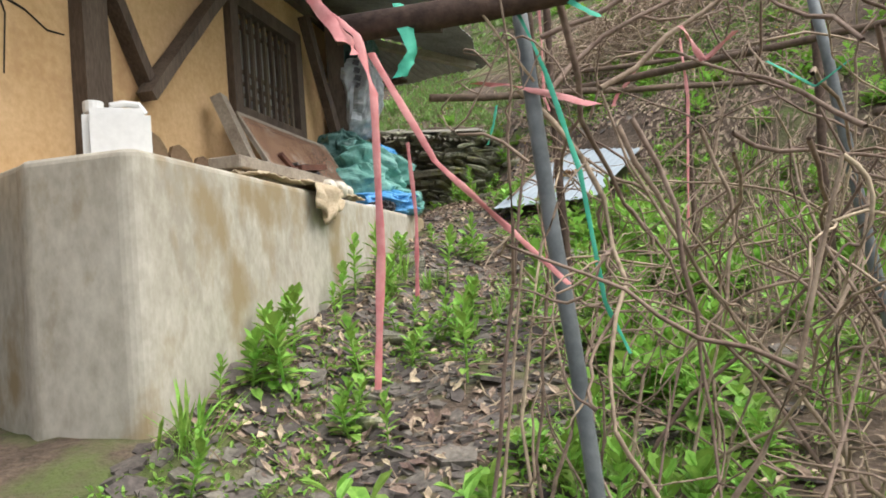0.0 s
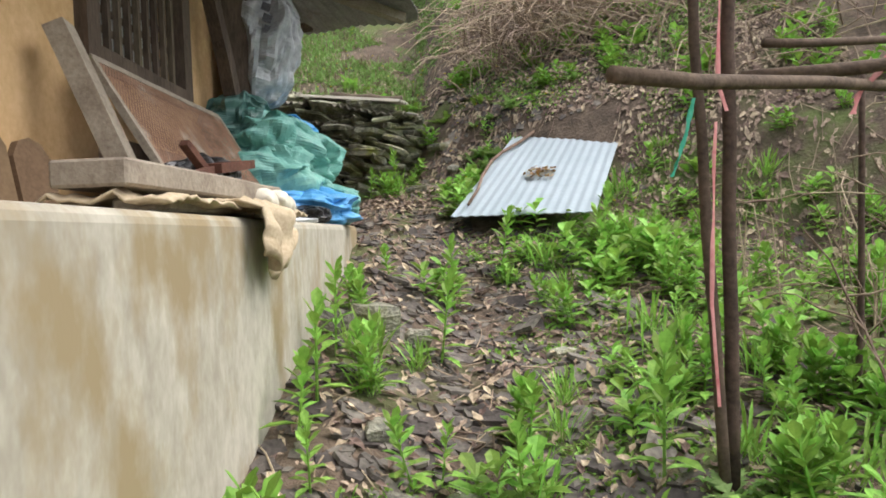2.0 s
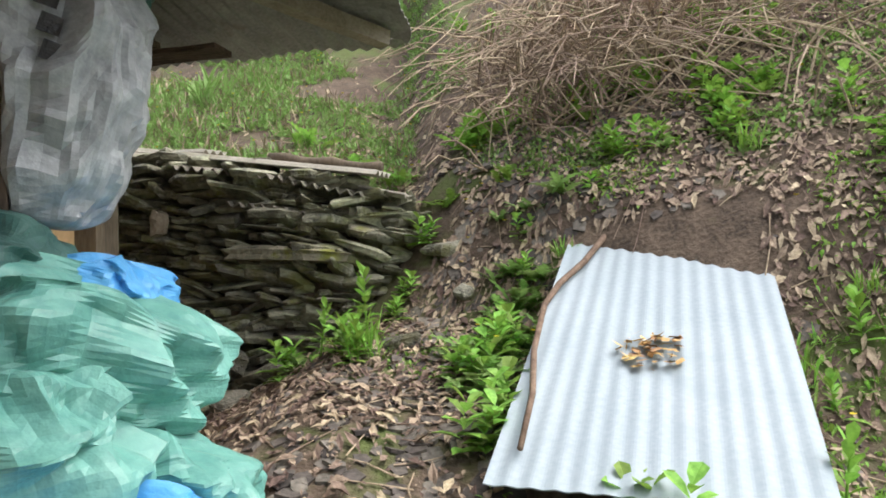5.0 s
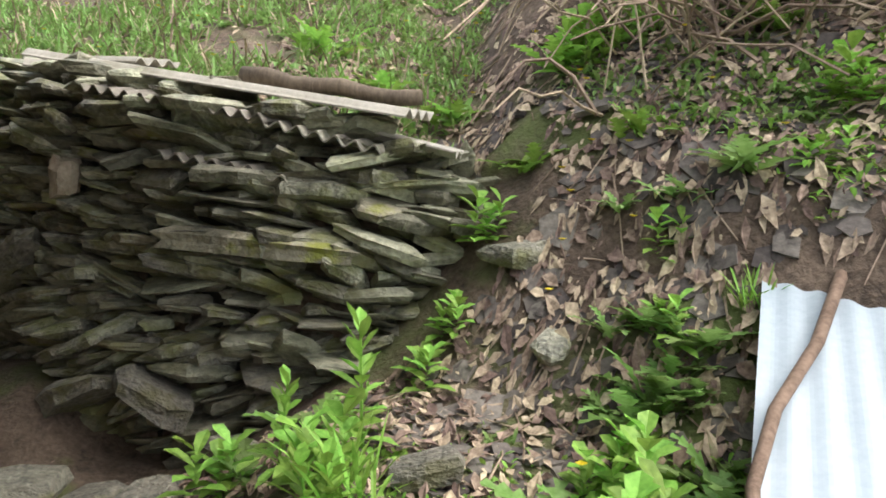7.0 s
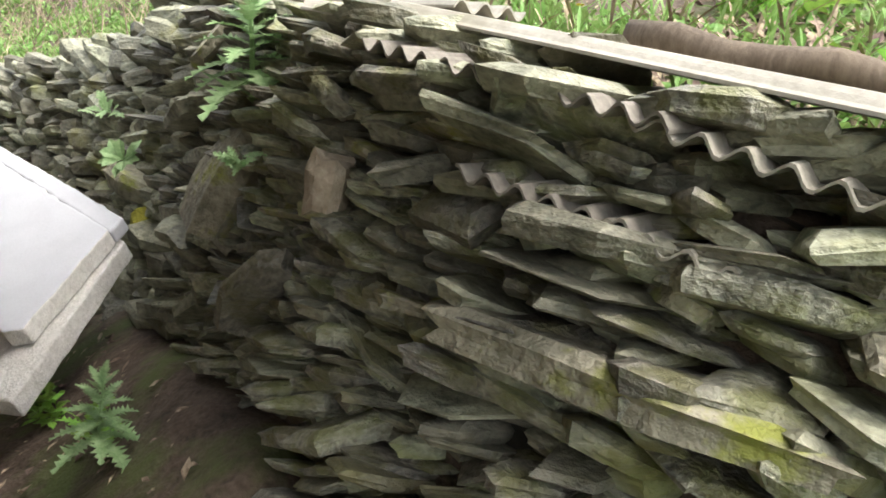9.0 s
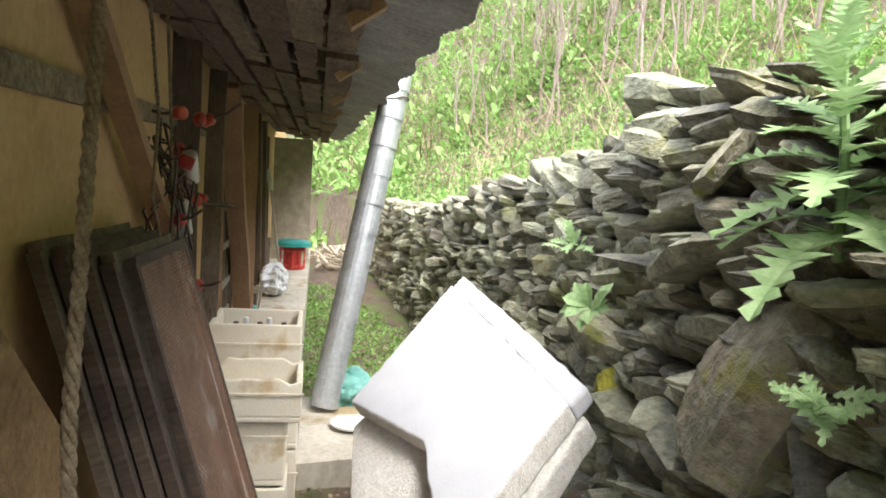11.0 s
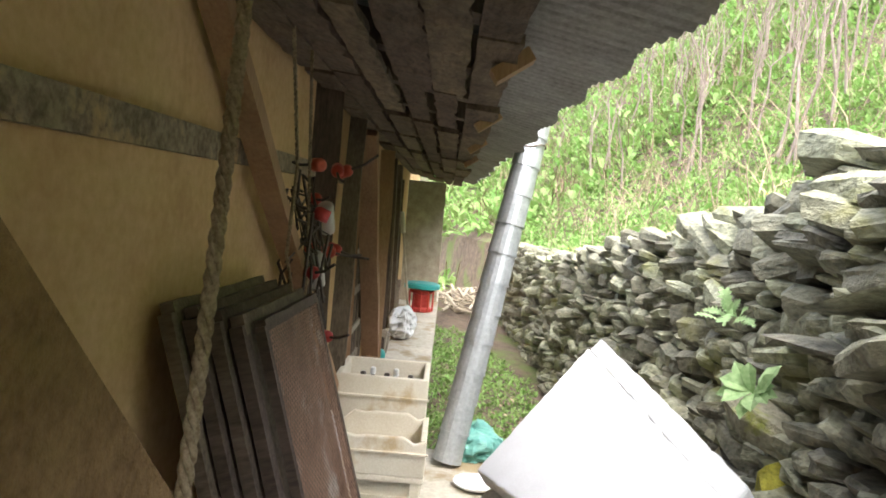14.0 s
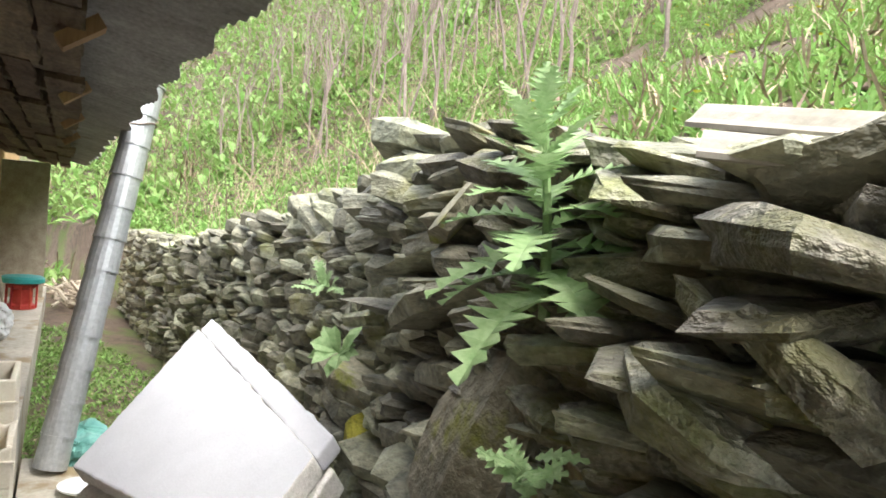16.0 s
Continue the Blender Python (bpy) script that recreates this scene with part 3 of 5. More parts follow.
def cloth(name, label, pts_fn, nu, nv, material, cat="cloth"):
    b = Build()
    b.v = [pts_fn(i / nu, j / nv) for j in range(nv + 1) for i in range(nu + 1)]
    b.f = [(j * (nu + 1) + i, j * (nu + 1) + i + 1, (j + 1) * (nu + 1) + i + 1, (j + 1) * (nu + 1) + i) for j in range(nv) for i in range(nu)]
    ob = thing(name, label, cat, b, material, smooth=True)
    md = ob.modifiers.new("thick", "SOLIDIFY")
    md.thickness = 0.006
    return ob
def hang(u, v):
    y = lerp(3.42, 3.80, u) + 0.03 * noise.noise((u * 5, v * 5, 0))
    if v < 0.4:
        return (-1.74 + 0.22 * v / 0.4, y, 1.91 + 0.03 * noise.noise((u * 9, v * 9, 2)))
    k = (v - 0.4) / 0.6
    return (-1.495 + 0.05 * noise.noise((u * 4, v * 4, 5)) + 0.03, y, 1.90 - k * (0.10 + 0.09 * math.sin(u * 3.1 + 0.4) + 0.05 * noise.noise((u * 8, 1, 1))))
cloth("sackcloth", "torn beige sackcloth hanging over the platform edge", hang, 22, 16, SACKCLOTH)
def spread(u, v):
    return (lerp(-1.80, -1.53, v), lerp(2.95, 4.35, u), 1.882 + 0.035 * abs(noise.noise((u * 12, v * 6, 3))) + 0.02 * noise.noise((u * 30, v * 15, 5)) + 0.01)
cloth("sackcloth", "crumpled beige sackcloth lying on the platform", spread, 50, 12, SACKCLOTH)
IRON = mat("rusted_iron", (0.06, 0.025, 0.018), (0.14, 0.06, 0.04), 10, 0.85, 0.7, 60)
ir = Build()
beam(ir, (-1.70, 3.72, 2.03), (-1.68, 4.02, 2.07), 0.08, 0.03)
beam(ir, (-1.70, 3.74, 2.0), (-1.74, 3.62, 2.10), 0.03, 0.02)
beam(ir, (-1.66, 3.50, 1.99), (-1.70, 3.75, 2.03), 0.025, 0.025)
thing("iron_tool", "rusted iron plough part lying on a plank", "tool", ir, IRON)
GOURD = mat("pale_bulb_skin", (0.60, 0.55, 0.45), (0.74, 0.70, 0.60), 9, 0.5, 0.1, 40)
for x, y, k in ((-1.58, 3.88, 1.0), (-1.57, 4.02, 1.05), (-1.57, 4.14, 0.8), (-1.60, 4.24, 0.7)):
    thing("bulb", "pale dried bulb lying on the platform edge", "bulb", Build().lathe([(0.004, -0.06), (0.03, -0.052), (0.05, -0.02), (0.05, 0.015), (0.032, 0.045), (0.014, 0.06), (0.008, 0.08)], 14), GOURD, "dried bulbs", m=pose(x, y, 1.925, 80, 0, 30) @ Matrix.Scale(k, 4), smooth=True)
ring = Build().tube([(-1.66 + 0.09 * math.cos(a), 4.72 + 0.15 * math.sin(a), 1.885) for a in (k * math.pi / 10 for k in range(21))], 0.010, sides=6)
thing("hoop", "thin metal hoop lying on the platform", "hoop", ring, GALV)

# ---- back side of the house ----
BARKRAIL = mat("grey_bark_rail", (0.16, 0.12, 0.08), (0.38, 0.31, 0.22), 10, 0.95, 1.0, 40, c3=(0.50, 0.34, 0.17), c3_at=0.58, c3_scale=5, bump_d=0.02)
timber("wall_rail", "grey weathered rail let into the mud wall", back(0.0, 0.0, 3.16), back(5.5, 0.0, 3.16), 0.06, 0.075, BARKRAIL)
thing("terrace", "pale concrete terrace along the back wall", "terrace", Build().box((4.9, 0, 0.9), (12.6, 0.62, 1.58)), CONCRETE, kind="structure", m=BACKM)
def bpole(a, c, w, material, label, name="leaning_pole", group=""):
    return timber(name, label, back(*a), back(*c), w, w * 0.7, material, group)
bpole((2.25, 0.06, 3.56), (4.55, 0.12, 1.90), 0.075, PALEWOOD, "reddish sawn timber leaning against the back wall")
for a, c, w, mm in (((4.05, 0.05, 3.6), (4.0, 0.06, 1.6), 0.14, OLDWOOD), ((5.05, 0.07, 3.55), (4.45, 0.12, 1.6), 0.10, OLDWOOD), ((5.25, 0.06, 3.52), (4.9, 0.12, 1.6), 0.07, PALEWOOD),
                   ((5.6, 0.07, 3.5), (6.9, 0.10, 1.6), 0.14, PALEWOOD), ((7.3, 0.07, 3.48), (6.8, 0.12, 1.6), 0.13, PALEWOOD), ((7.9, 0.07, 3.45), (7.2, 0.14, 1.6), 0.08, OLDWOOD),
                   ((8.3, 0.05, 3.45), (8.6, 0.08, 1.6), 0.07, OLDWOOD), ((9.0, 0.05, 3.45), (9.2, 0.08, 1.6), 0.09, OLDWOOD), ((9.8, 0.05, 3.3), (9.6, 0.08, 1.6), 0.06, OLDWOOD)):
    bpole(a, c, w, mm, "timber pole leaning against the back wall", group="leaning timbers")
bpole((12.0, 0.62, 3.5), (12.0, 0.62, 1.3), 0.20, OLDWOOD, "dark square post at the far end of the eave", "end_post")
thing("upright_plank", "tall grey-white board standing on the terrace", "board", Build().box((11.3, 0.05, 1.58), (11.36, 0.60, 3.35)), GREYWOOD, m=BACKM)

def lattice_door():
    ob = thing("door_1", "old wooden lattice door in the back wall", "door", kind="structure", m=BACKM)
    part("door_frame", Build().box((5.55, -0.05, 1.6), (5.65, 0.02, 3.15)).box((6.55, -0.05, 1.6), (6.65, 0.02, 3.15)).box((5.65, -0.05, 3.05), (6.55, 0.02, 3.15)), OLDWOOD, ob)
    for i in range(9):
        part("slat", Build().box((5.65 + i * 0.1, -0.03, 1.6), (5.69 + i * 0.1, 0.0, 3.05)), OLDWOOD, ob)
    for z in (1.75, 2.0, 2.3, 2.6, 2.9):
        part("rail", Build().box((5.65, -0.015, z), (6.55, 0.012, z + 0.05)), GREYWOOD, ob)
lattice_door()

# frames and wire screen leaning near the corner
LEAN = (back(0.18) - back(0)) * -1 + (back(0, -0.3) - back(0)) + Vector((0, 0, 1))
def leaning(s, o, z, L):
    """Base matrix of a panel whose upper near corner is at s, o, z and whose leaning side is L long."""
    return frame_from(back(s, o, z) - LEAN.normalized() * L, back(1) - back(0) + Vector((0, 0, -0.03)), LEAN)
for i in range(4):
    W = 0.84 - 0.03 * i
    ob = thing("wooden_frame", "dark weathered wooden tray frame leaning on the wall", "frame", m=leaning(1.93 + 0.035 * i, 0.05 + 0.045 * i, 2.73 - 0.012 * i, 1.34), group="leaning tray frames")
    for a, c in (((0, 0), (W, 0)), ((0, 1.34), (W, 1.34)), ((0, 0), (0, 1.34)), ((W, 0), (W, 1.34))):
        part("rail", beam(Build(), (*a, 0), (*c, 0), 0.05, 0.032, (0, 0, 1)), OLDWOOD, ob)
    part("panel", Build().box((0, 0, -0.010), (W, 1.34, -0.004)), OLDWOOD, ob)
mesh_panel("wire_screen", "rust-red wire mesh screen leaning on wooden frames", leaning(2.09, 0.235, 2.69, 1.34), 0.72, 1.34, 0.024, OLDWOOD, 0.0034)
CRUST = mat("rough_ochre_board", (0.20, 0.12, 0.055), (0.36, 0.23, 0.11), 9, 0.95, 1.0, 40, bump_d=0.03)
thing("rough_board", "rough mud-coated board leaning at the corner", "board", Build().prism([(1.30, 3.03), (2.05, 2.33), (1.7, 1.75), (0.7, 2.35), (0.55, 2.75)], -0.17, -0.13), CRUST,
      m=BACKM @ Matrix(((1, 0, 0, 0), (0, 0, -1, 0), (0, 1, 0, 0), (0, 0, 0, 1))))

ROPE = mat("old_hemp_rope", (0.20, 0.15, 0.09), (0.42, 0.34, 0.23), 30, 0.9, 0.6, 120)
def rope(label, pts, r, group=""):
    """Three twisted strands along a smooth line."""
    pts = [Vector(p) for p in pts]
    fine = []
    for i in range(len(pts) - 1):
        n = max(4, int((pts[i + 1] - pts[i]).length / 0.012))
        fine += [pts[i].lerp(pts[i + 1], k / n) for k in range(n)]
    fine.append(pts[-1])
    ob = thing("rope", label, "rope", group=group)
    for k in range(3):
        b = Build()
        d = 0.0
        line = []
        for i, p in enumerate(fine):
            d += 0.0 if i == 0 else (p - fine[i - 1]).length
            a = d / (r * 7) * 2 * math.pi / 1 + k * 2 * math.pi / 3
            line.append(p + Vector((math.cos(a), math.sin(a), 0)) * r * 0.5)
        part("strand", b.tube(line, r * 0.56, sides=5), ROPE, ob, smooth=True)
    return ob
rope("thick twisted hemp rope hanging from the eave", [back(1.72, 0.30, 3.62), (-3.93, 7.36, 3.37), (-3.87, 7.35, 3.13), (-3.84, 7.34, 2.92), (-3.80, 7.33, 2.74), (-3.76, 7.32, 2.56), (-3.75, 7.32, 2.3)], 0.014)
rope("thin cord looped over a hanging bundle", [(-4.92, 7.48, 3.62), (-5.10, 7.54, 3.13), (-5.02, 7.52, 2.85), (-5.12, 7.56, 2.68), (-5.27, 7.58, 2.50), (-5.2, 7.6, 2.40), (-5.1, 7.58, 2.45)], 0.007, "hanging cords")
rope("thin cord looped over a hanging bundle", [(-5.21, 7.56, 3.68), (-5.36, 7.60, 3.14), (-5.46, 7.63, 2.75), (-5.42, 7.62, 2.55), (-5.3, 7.6, 2.38)], 0.007, "hanging cords")

RED = mat("faded_red_plastic", (0.36, 0.035, 0.025), (0.52, 0.08, 0.06), 8, 0.45, 0.15, 40, vary=0.2)
CERAM = mat("dirty_white_ceramic", (0.48, 0.46, 0.42), (0.62, 0.60, 0.56), 8, 0.4, 0.1, 40)
WIRE = mat("dark_wire", (0.05, 0.04, 0.035), (0.12, 0.10, 0.085), 20, 0.7, 0.2)
for i in range(12):
    s, z, o = U(3.2, 4.0), U(2.4, 3.2), U(0.08, 0.24)
    ob = thing("insulator", "faded red fence insulator on a wire stem", "insulator", m=pose(*back(s, o, z), U(60, 120), U(-30, 30), U(0, 360)), group="bundle of insulators")
    part("cup", Build().lathe([(0.012, -0.030), (0.026, -0.028), (0.027, 0.016), (0.020, 0.028), (0.010, 0.032)], 12), RED, ob, smooth=True)
    part("stem", Build().tube([(0, 0, 0.03), (0.01, 0, 0.09), (0.02, 0.02, 0.16)], 0.006, sides=5), WIRE, ob)
for i in range(3):
    thing("insulator_sleeve", "dirty white ceramic sleeve in the bundle", "insulator", Build().lathe([(0.02, 0), (0.032, 0.01), (0.032, 0.15), (0.02, 0.16)], 12), CERAM, "bundle of insulators", m=pose(*back(3.35 + 0.15 * i, 0.16, 2.45 + 0.22 * i), 10, 20 * i, 0), smooth=True)
tg = Build()
for i in range(26):
    p = back(U(3.2, 3.5), U(0.06, 0.14), U(2.8, 3.15))
    tg.tube([p, p + Vector((U(-.12, .12), U(-.05, .1), U(-.15, .05))), p + Vector((U(-.25, .1), U(-.05, .15), U(-.5, -.1)))], 0.006, sides=4)
thing("wire_tangle", "tangle of dark wire hanging on the wall", "wire", tg, WIRE, kind="stuff")

# foam boxes
def foam_box(label, s, o, z, L, W, H, yaw=0, chipped=0.0):
    ob = thing("foam_box", label, "foam box", m=BACKM @ pose(s, o, z, 0, 0, yaw), group="stack of foam boxes")
    t = 0.03
    for nm, a, c in (("base", (0, 0, 0), (L, W, t)), ("side_wall", (0, 0, t), (t, W, H)), ("side_wall", (L - t, 0, t), (L, W, H)), ("end_wall", (t, 0, t), (L - t, t, H)), ("end_wall", (t, W - t, t), (L - t, W, H))):
        b = Build()
        (x0, y0, z0), (x1, y1, z1) = a, c
        n = 10
        along_y = (y1 - y0) > (x1 - x0)
        for i in range(n + 1):
            k = i / n
            top = z1 - chipped * abs(noise.noise((k * 6, s * 3, z * 5))) * (nm != "base")
            if along_y:
                b.v += [(x0, lerp(y0, y1, k), z0), (x1, lerp(y0, y1, k), z0), (x1, lerp(y0, y1, k), top), (x0, lerp(y0, y1, k), top)]
            else:
                b.v += [(lerp(x0, x1, k), y1, z0), (lerp(x0, x1, k), y0, z0), (lerp(x0, x1, k), y0, top), (lerp(x0, x1, k), y1, top)]
        b.f = [(4 * i + j, 4 * i + (j + 1) % 4, 4 * i + 4 + (j + 1) % 4, 4 * i + 4 + j) for i in range(n) for j in range(4)] + [(3, 2, 1, 0), tuple(4 * n + j for j in range(4))]
        bevel(part(nm, b, FOAM_OLD, ob), 0.008, 2)
    part("rim_lip", Build().box((-0.012, -0.012, H * 0.62), (0.0, W + 0.012, H * 0.66)), FOAM_OLD, ob)
    return ob
foam_box("yellowed foam box at the bottom of the stack", 3.92, 0.16, 1.02, 0.34, 0.44, 0.35)
foam_box("yellowed foam box in a stack", 3.95, 0.17, 1.375, 0.33, 0.42, 0.40)
foam_box("foam box with a chipped broken rim", 3.90, 0.10, 1.72, 0.42, 0.56, 0.23, 0, 0.09)
foam_box("open foam box holding small bottles", 4.40, 0.14, 1.80, 0.46, 0.50, 0.30)
foam_box("yellowed foam box under the open one", 4.38, 0.14, 1.40, 0.46, 0.50, 0.39)
foam_box("yellowed foam box under the open one", 4.38, 0.14, 1.02, 0.46, 0.50, 0.37)
YCAP = mat("yellow_plastic_cap", (0.55, 0.36, 0.03), (0.66, 0.46, 0.06), 8, 0.4, 0.1)
for i in range(8):
    b1 = thing("bottle", "small plastic bottle standing in the foam box", "bottle", m=BACKM @ pose(4.50 + 0.12 * (i % 3), 0.22 + 0.045 * i, 1.84), group="bottles in the foam box")
    part("flask", Build().lathe([(0.028, 0), (0.03, 0.01), (0.03, 0.15), (0.012, 0.18), (0.012, 0.19)], 12), PLASTIC if i % 2 else WIRE, b1, smooth=True)
    part("cap", Build().lathe([(0.016, 0.19), (0.016, 0.225), (0.012, 0.23)], 12), (YCAP, WIRE, PLASTIC)[i % 3], b1)
FILM = mat("clouded_plastic_film", (0.55, 0.56, 0.56), (0.72, 0.73, 0.73), 6, 0.35, 0.6, 20, spec=0.5, bump_d=0.02)
sack("plastic_wrap", "clouded plastic sheet crumpled beside the boxes", frame_from(back(3.75, 0.16, 1.2), (1, 0, 0), (0, 1, 0)), (0.24, 0.26, 0.80), FILM, 31)
sack("plastic_wrap", "clear plastic scrap hanging off the box", frame_from(back(3.72, 0.40, 1.25), (1, 0, 0), (0, 1, 0)), (0.16, 0.2, 0.06), FILM, 33)

# things on the terrace
TEALP = mat("teal_plastic", (0.03, 0.26, 0.25), (0.06, 0.36, 0.33), 6, 0.4, 0.1)
def hose_reel():
    ob = thing("hose_reel", "red reel with a teal lid on the terrace", "reel", m=frame_from(back(10.3, 0.40, 1.58), (back(0) - back(1)), (back(0, 1) - back(0))))
    part("drum", Build().lathe([(0.13, 0), (0.16, 0.01), (0.16, 0.05), (0.12, 0.07), (0.12, 0.24), (0.16, 0.26), (0.16, 0.30), (0.1, 0.31)], 18), RED, ob)
    part("lid", Build().lathe([(0.20, 0.31), (0.24, 0.32), (0.24, 0.37), (0.20, 0.39)], 22), TEALP, ob, "teal round lid")
    for k in range(10):
        a = 2 * math.pi * k / 10
        part("rib", Build().tube([(0.165 * math.cos(a), 0.165 * math.sin(a), 0.02), (0.165 * math.cos(a), 0.165 * math.sin(a), 0.29)], 0.012, sides=5), RED, ob)
hose_reel()
sack("rolled_sack", "grey rolled sack lying on the terrace", frame_from(back(8.36, 0.27, 1.58), (back(0) - back(1)), (back(0, 1) - back(0))), (0.60, 0.28, 0.30), FILM, 41)
thing("teal_pot", "small teal plastic pot on the terrace", "pot", Build().lathe([(0.05, 0), (0.07, 0.01), (0.075, 0.09), (0.06, 0.12), (0.03, 0.13)], 14), TEALP, m=pose(*back(7.0, 0.14, 1.58)), smooth=True)
for s, h, w in ((7.5, 0.18, 0.14), (7.3, 0.26, 0.12), (9.4, 0.5, 0.05)):
    thing("offcut", "short grey timber offcut on the terrace", "timber", beam(Build(), back(s, 0.12, 1.58), back(s, 0.14, 1.58 + h), w, w), GREYWOOD, "offcuts")
sp = thing("broom", "broom with a pale handle leaning on the wall", "broom")
part("handle", Build().tube([back(9.1, 0.3, 1.7), back(9.5, 0.1, 2.9)], 0.014, sides=8), GREYWOOD, sp)
part("grip", Build().tube([back(9.42, 0.14, 2.65), back(9.5, 0.1, 2.9)], 0.03, sides=10), CERAM, sp)
sack("teal_bag", "teal and white plastic bag at the foot of the flue", pose(-7.75, 9.15, 1.18), (0.55, 0.4, 0.22), TEAL, 51)
thing("paving_slab", "pale concrete pad under the flue", "slab", Build().prism([(4.6, 0.64), (5.9, 0.64), (5.8, 1.1), (5.2, 1.22), (4.7, 1.1)], 1.0, 1.22), CONCRETE, m=BACKM)
b = Build().lathe([(0.10, 0), (0.14, 0.02), (0.15, 0.035), (0.14, 0.03)], 16)
thing("dish", "white upturned dish beside the flue", "dish", b, PLASTIC, m=pose(-7.05, 8.95, 1.23))
db = Build()
for i in range(60):
    p = back(U(12.3, 14.5), U(0.7, 1.4), 1.25 + U(0, 0.25))
    db.tube([p, p + Vector((U(-.5, .5), U(-.3, .3), U(-.1, .15)))], U(0.01, 0.03), sides=5)
thing("scrap_pile", "pile of grey sticks and scrap beyond the terrace", "scrap", db, GREYWOOD, kind="stuff")

# ---- sheet extras ----
BRANCH = mat("brown_branch_bark", (0.10, 0.065, 0.045), (0.24, 0.165, 0.12), 14, 0.9, 0.7, 60)
def on_sheet(x, y, z=0.0):
    return SHEET @ Vector((x, y, z))
st = Build().tube([on_sheet(*[(SHEET.inverted() @ Vector(q))[i] for i in (0, 1)], 0.028) for q in ((-0.22, 7.5, 2.6), (-0.32, 7.33, 2.55), (-0.44, 7.13, 2.46), (-0.58, 6.95, 2.38), (-0.67, 6.78, 2.3), (-0.76, 6.45, 2.2), (-0.80, 6.2, 2.1), (-0.87, 5.95, 2.0))], 0.016, 0.009, 8)
thing("branch", "bare brown branch lying across the metal sheet", "branch", st, BRANCH, smooth=True)
lf = Build()
for i in range(70):
    a, r = U(0, 6.28), U(0, 1) ** 0.7
    p = on_sheet(-0.02 + 0.11 * r * math.cos(a), -0.20 + 0.13 * r * math.sin(a), 0.012 + U(0, 0.02))
    q = Vector((U(-.03, .03), U(-.03, .03), U(-.01, .015)))
    w = Vector((-q.y, q.x, 0.004))
    lf.add([p - q, p + w * 0.6, p + q, p - w * 0.6], [(0, 1, 2, 3)])
AMBER = mat("amber_dead_leaf", (0.42, 0.25, 0.10), (0.62, 0.43, 0.20), 15, 0.8, 0.3, 60, vary=0.4, island=True)
thing("leaf_heap", "small heap of amber dead leaves on the metal sheet", "leaves", lf, AMBER, kind="stuff")

# ---- sheets and log on the stone wall ----
FIBRE_OLD = mat("grimy_fibre_cement", (0.17, 0.155, 0.125), (0.34, 0.31, 0.26), 9, 0.9, 0.5, 50, vary=0.2)
def cap(label, c, L, W, yaw, rx, ry, pitch=0.064, amp=0.013, thick=0.006):
    return thing("cap_sheet", label, "roof sheet", corrugated(L, W, pitch, amp, thick), FIBRE_OLD if "broken" in label else FIBRE, "sheets on the stone wall", m=pose(*c, rx, ry, yaw))
cap("long strip of pale corrugated fibre cement on the wall", (-2.12, 8.14, 3.08), 1.60, 0.22, 253, -8, 0)
cap("pale corrugated fibre cement strip on the wall", (-2.62, 8.36, 3.17), 0.55, 0.20, 246, -3, 3)
cap("pale corrugated fibre cement strip on the wall", (-1.48, 8.02, 2.90), 0.5, 0.18, 262, -12, 0)
cap("broken corrugated fibre cement sheet under the caps", (-2.15, 8.10, 3.01), 0.34, 0.72, -14, 6, 8)
cap("broken corrugated fibre cement sheet under the caps", (-1.68, 8.00, 2.91), 0.30, 0.46, -6, 4, 12)
cap("broken corrugated shard wedged in the wall", (-2.02, 7.99, 2.81), 0.24, 0.36, -8, 4, 7)
cap("broken corrugated shard wedged in the wall", (-1.80, 7.97, 2.76), 0.24, 0.26, -4, 0, 10)
cap("pale flat fibre cement piece on the wall", (-2.72, 8.36, 3.14), 0.36, 0.3, 112, 4, -5)
lg = Build().tube([(-2.05 + 0.095 * i, 8.25 - 0.02 * i, 3.11 - 0.012 * i + 0.01 * math.sin(i * 2)) for i in range(8)], 0.036, 0.028, 10)
thing("log", "weathered dark log lying on the wall top", "log", lg, OLDWOOD, smooth=True)

# ---- vine trellis in the garden ----
STEEL = mat("grey_painted_post", (0.10, 0.115, 0.12), (0.19, 0.21, 0.215), 8, 0.6, 0.2, 50)
PINK = mat("faded_pink_ribbon", (0.55, 0.16, 0.17), (0.72, 0.36, 0.34), 6, 0.6, 0.3, 40)
GREEN = mat("green_twine", (0.03, 0.36, 0.22), (0.10, 0.52, 0.36), 8, 0.6, 0.3, 40)
BROWNPOLE = mat("brown_bark_pole", (0.05, 0.034, 0.026), (0.14, 0.095, 0.07), 10, 0.9, 0.6, 60, vary=0.2)

def gpole(label, x, y, top, r, lean=(0, 0), material=None, group="trellis poles"):
    z = ground_z(x, y) - 0.05
    n = 7
    pts = [(x + lean[0] * i / n + 0.012 * noise.noise((i, x, y)), y + lean[1] * i / n, lerp(z, top, i / n)) for i in range(n + 1)]
    return thing("trellis_pole", label, "pole", Build().tube(pts, r, r * 0.85, 8), material or BROWNPOLE, group, smooth=True)
gpole("grey steel post of the vine trellis", -0.03, 1.20, 1.80, 0.0145, (-0.10, -0.05), STEEL)
gpole("brown bark pole of the vine trellis", -0.24, 3.42, 2.75, 0.020, (0.0, -0.1))
gpole("thin dark pole tied beside another", -0.27, 3.38, 2.75, 0.016, (-0.06, 0.0))
gpole("grey steel post of the vine trellis", 0.72, 2.2, 2.1, 0.018, (-0.15, 0.0), STEEL)
gpole("dark bark pole of the vine trellis", 0.9, 3.6, 2.7, 0.022, (0.05, 0.0))
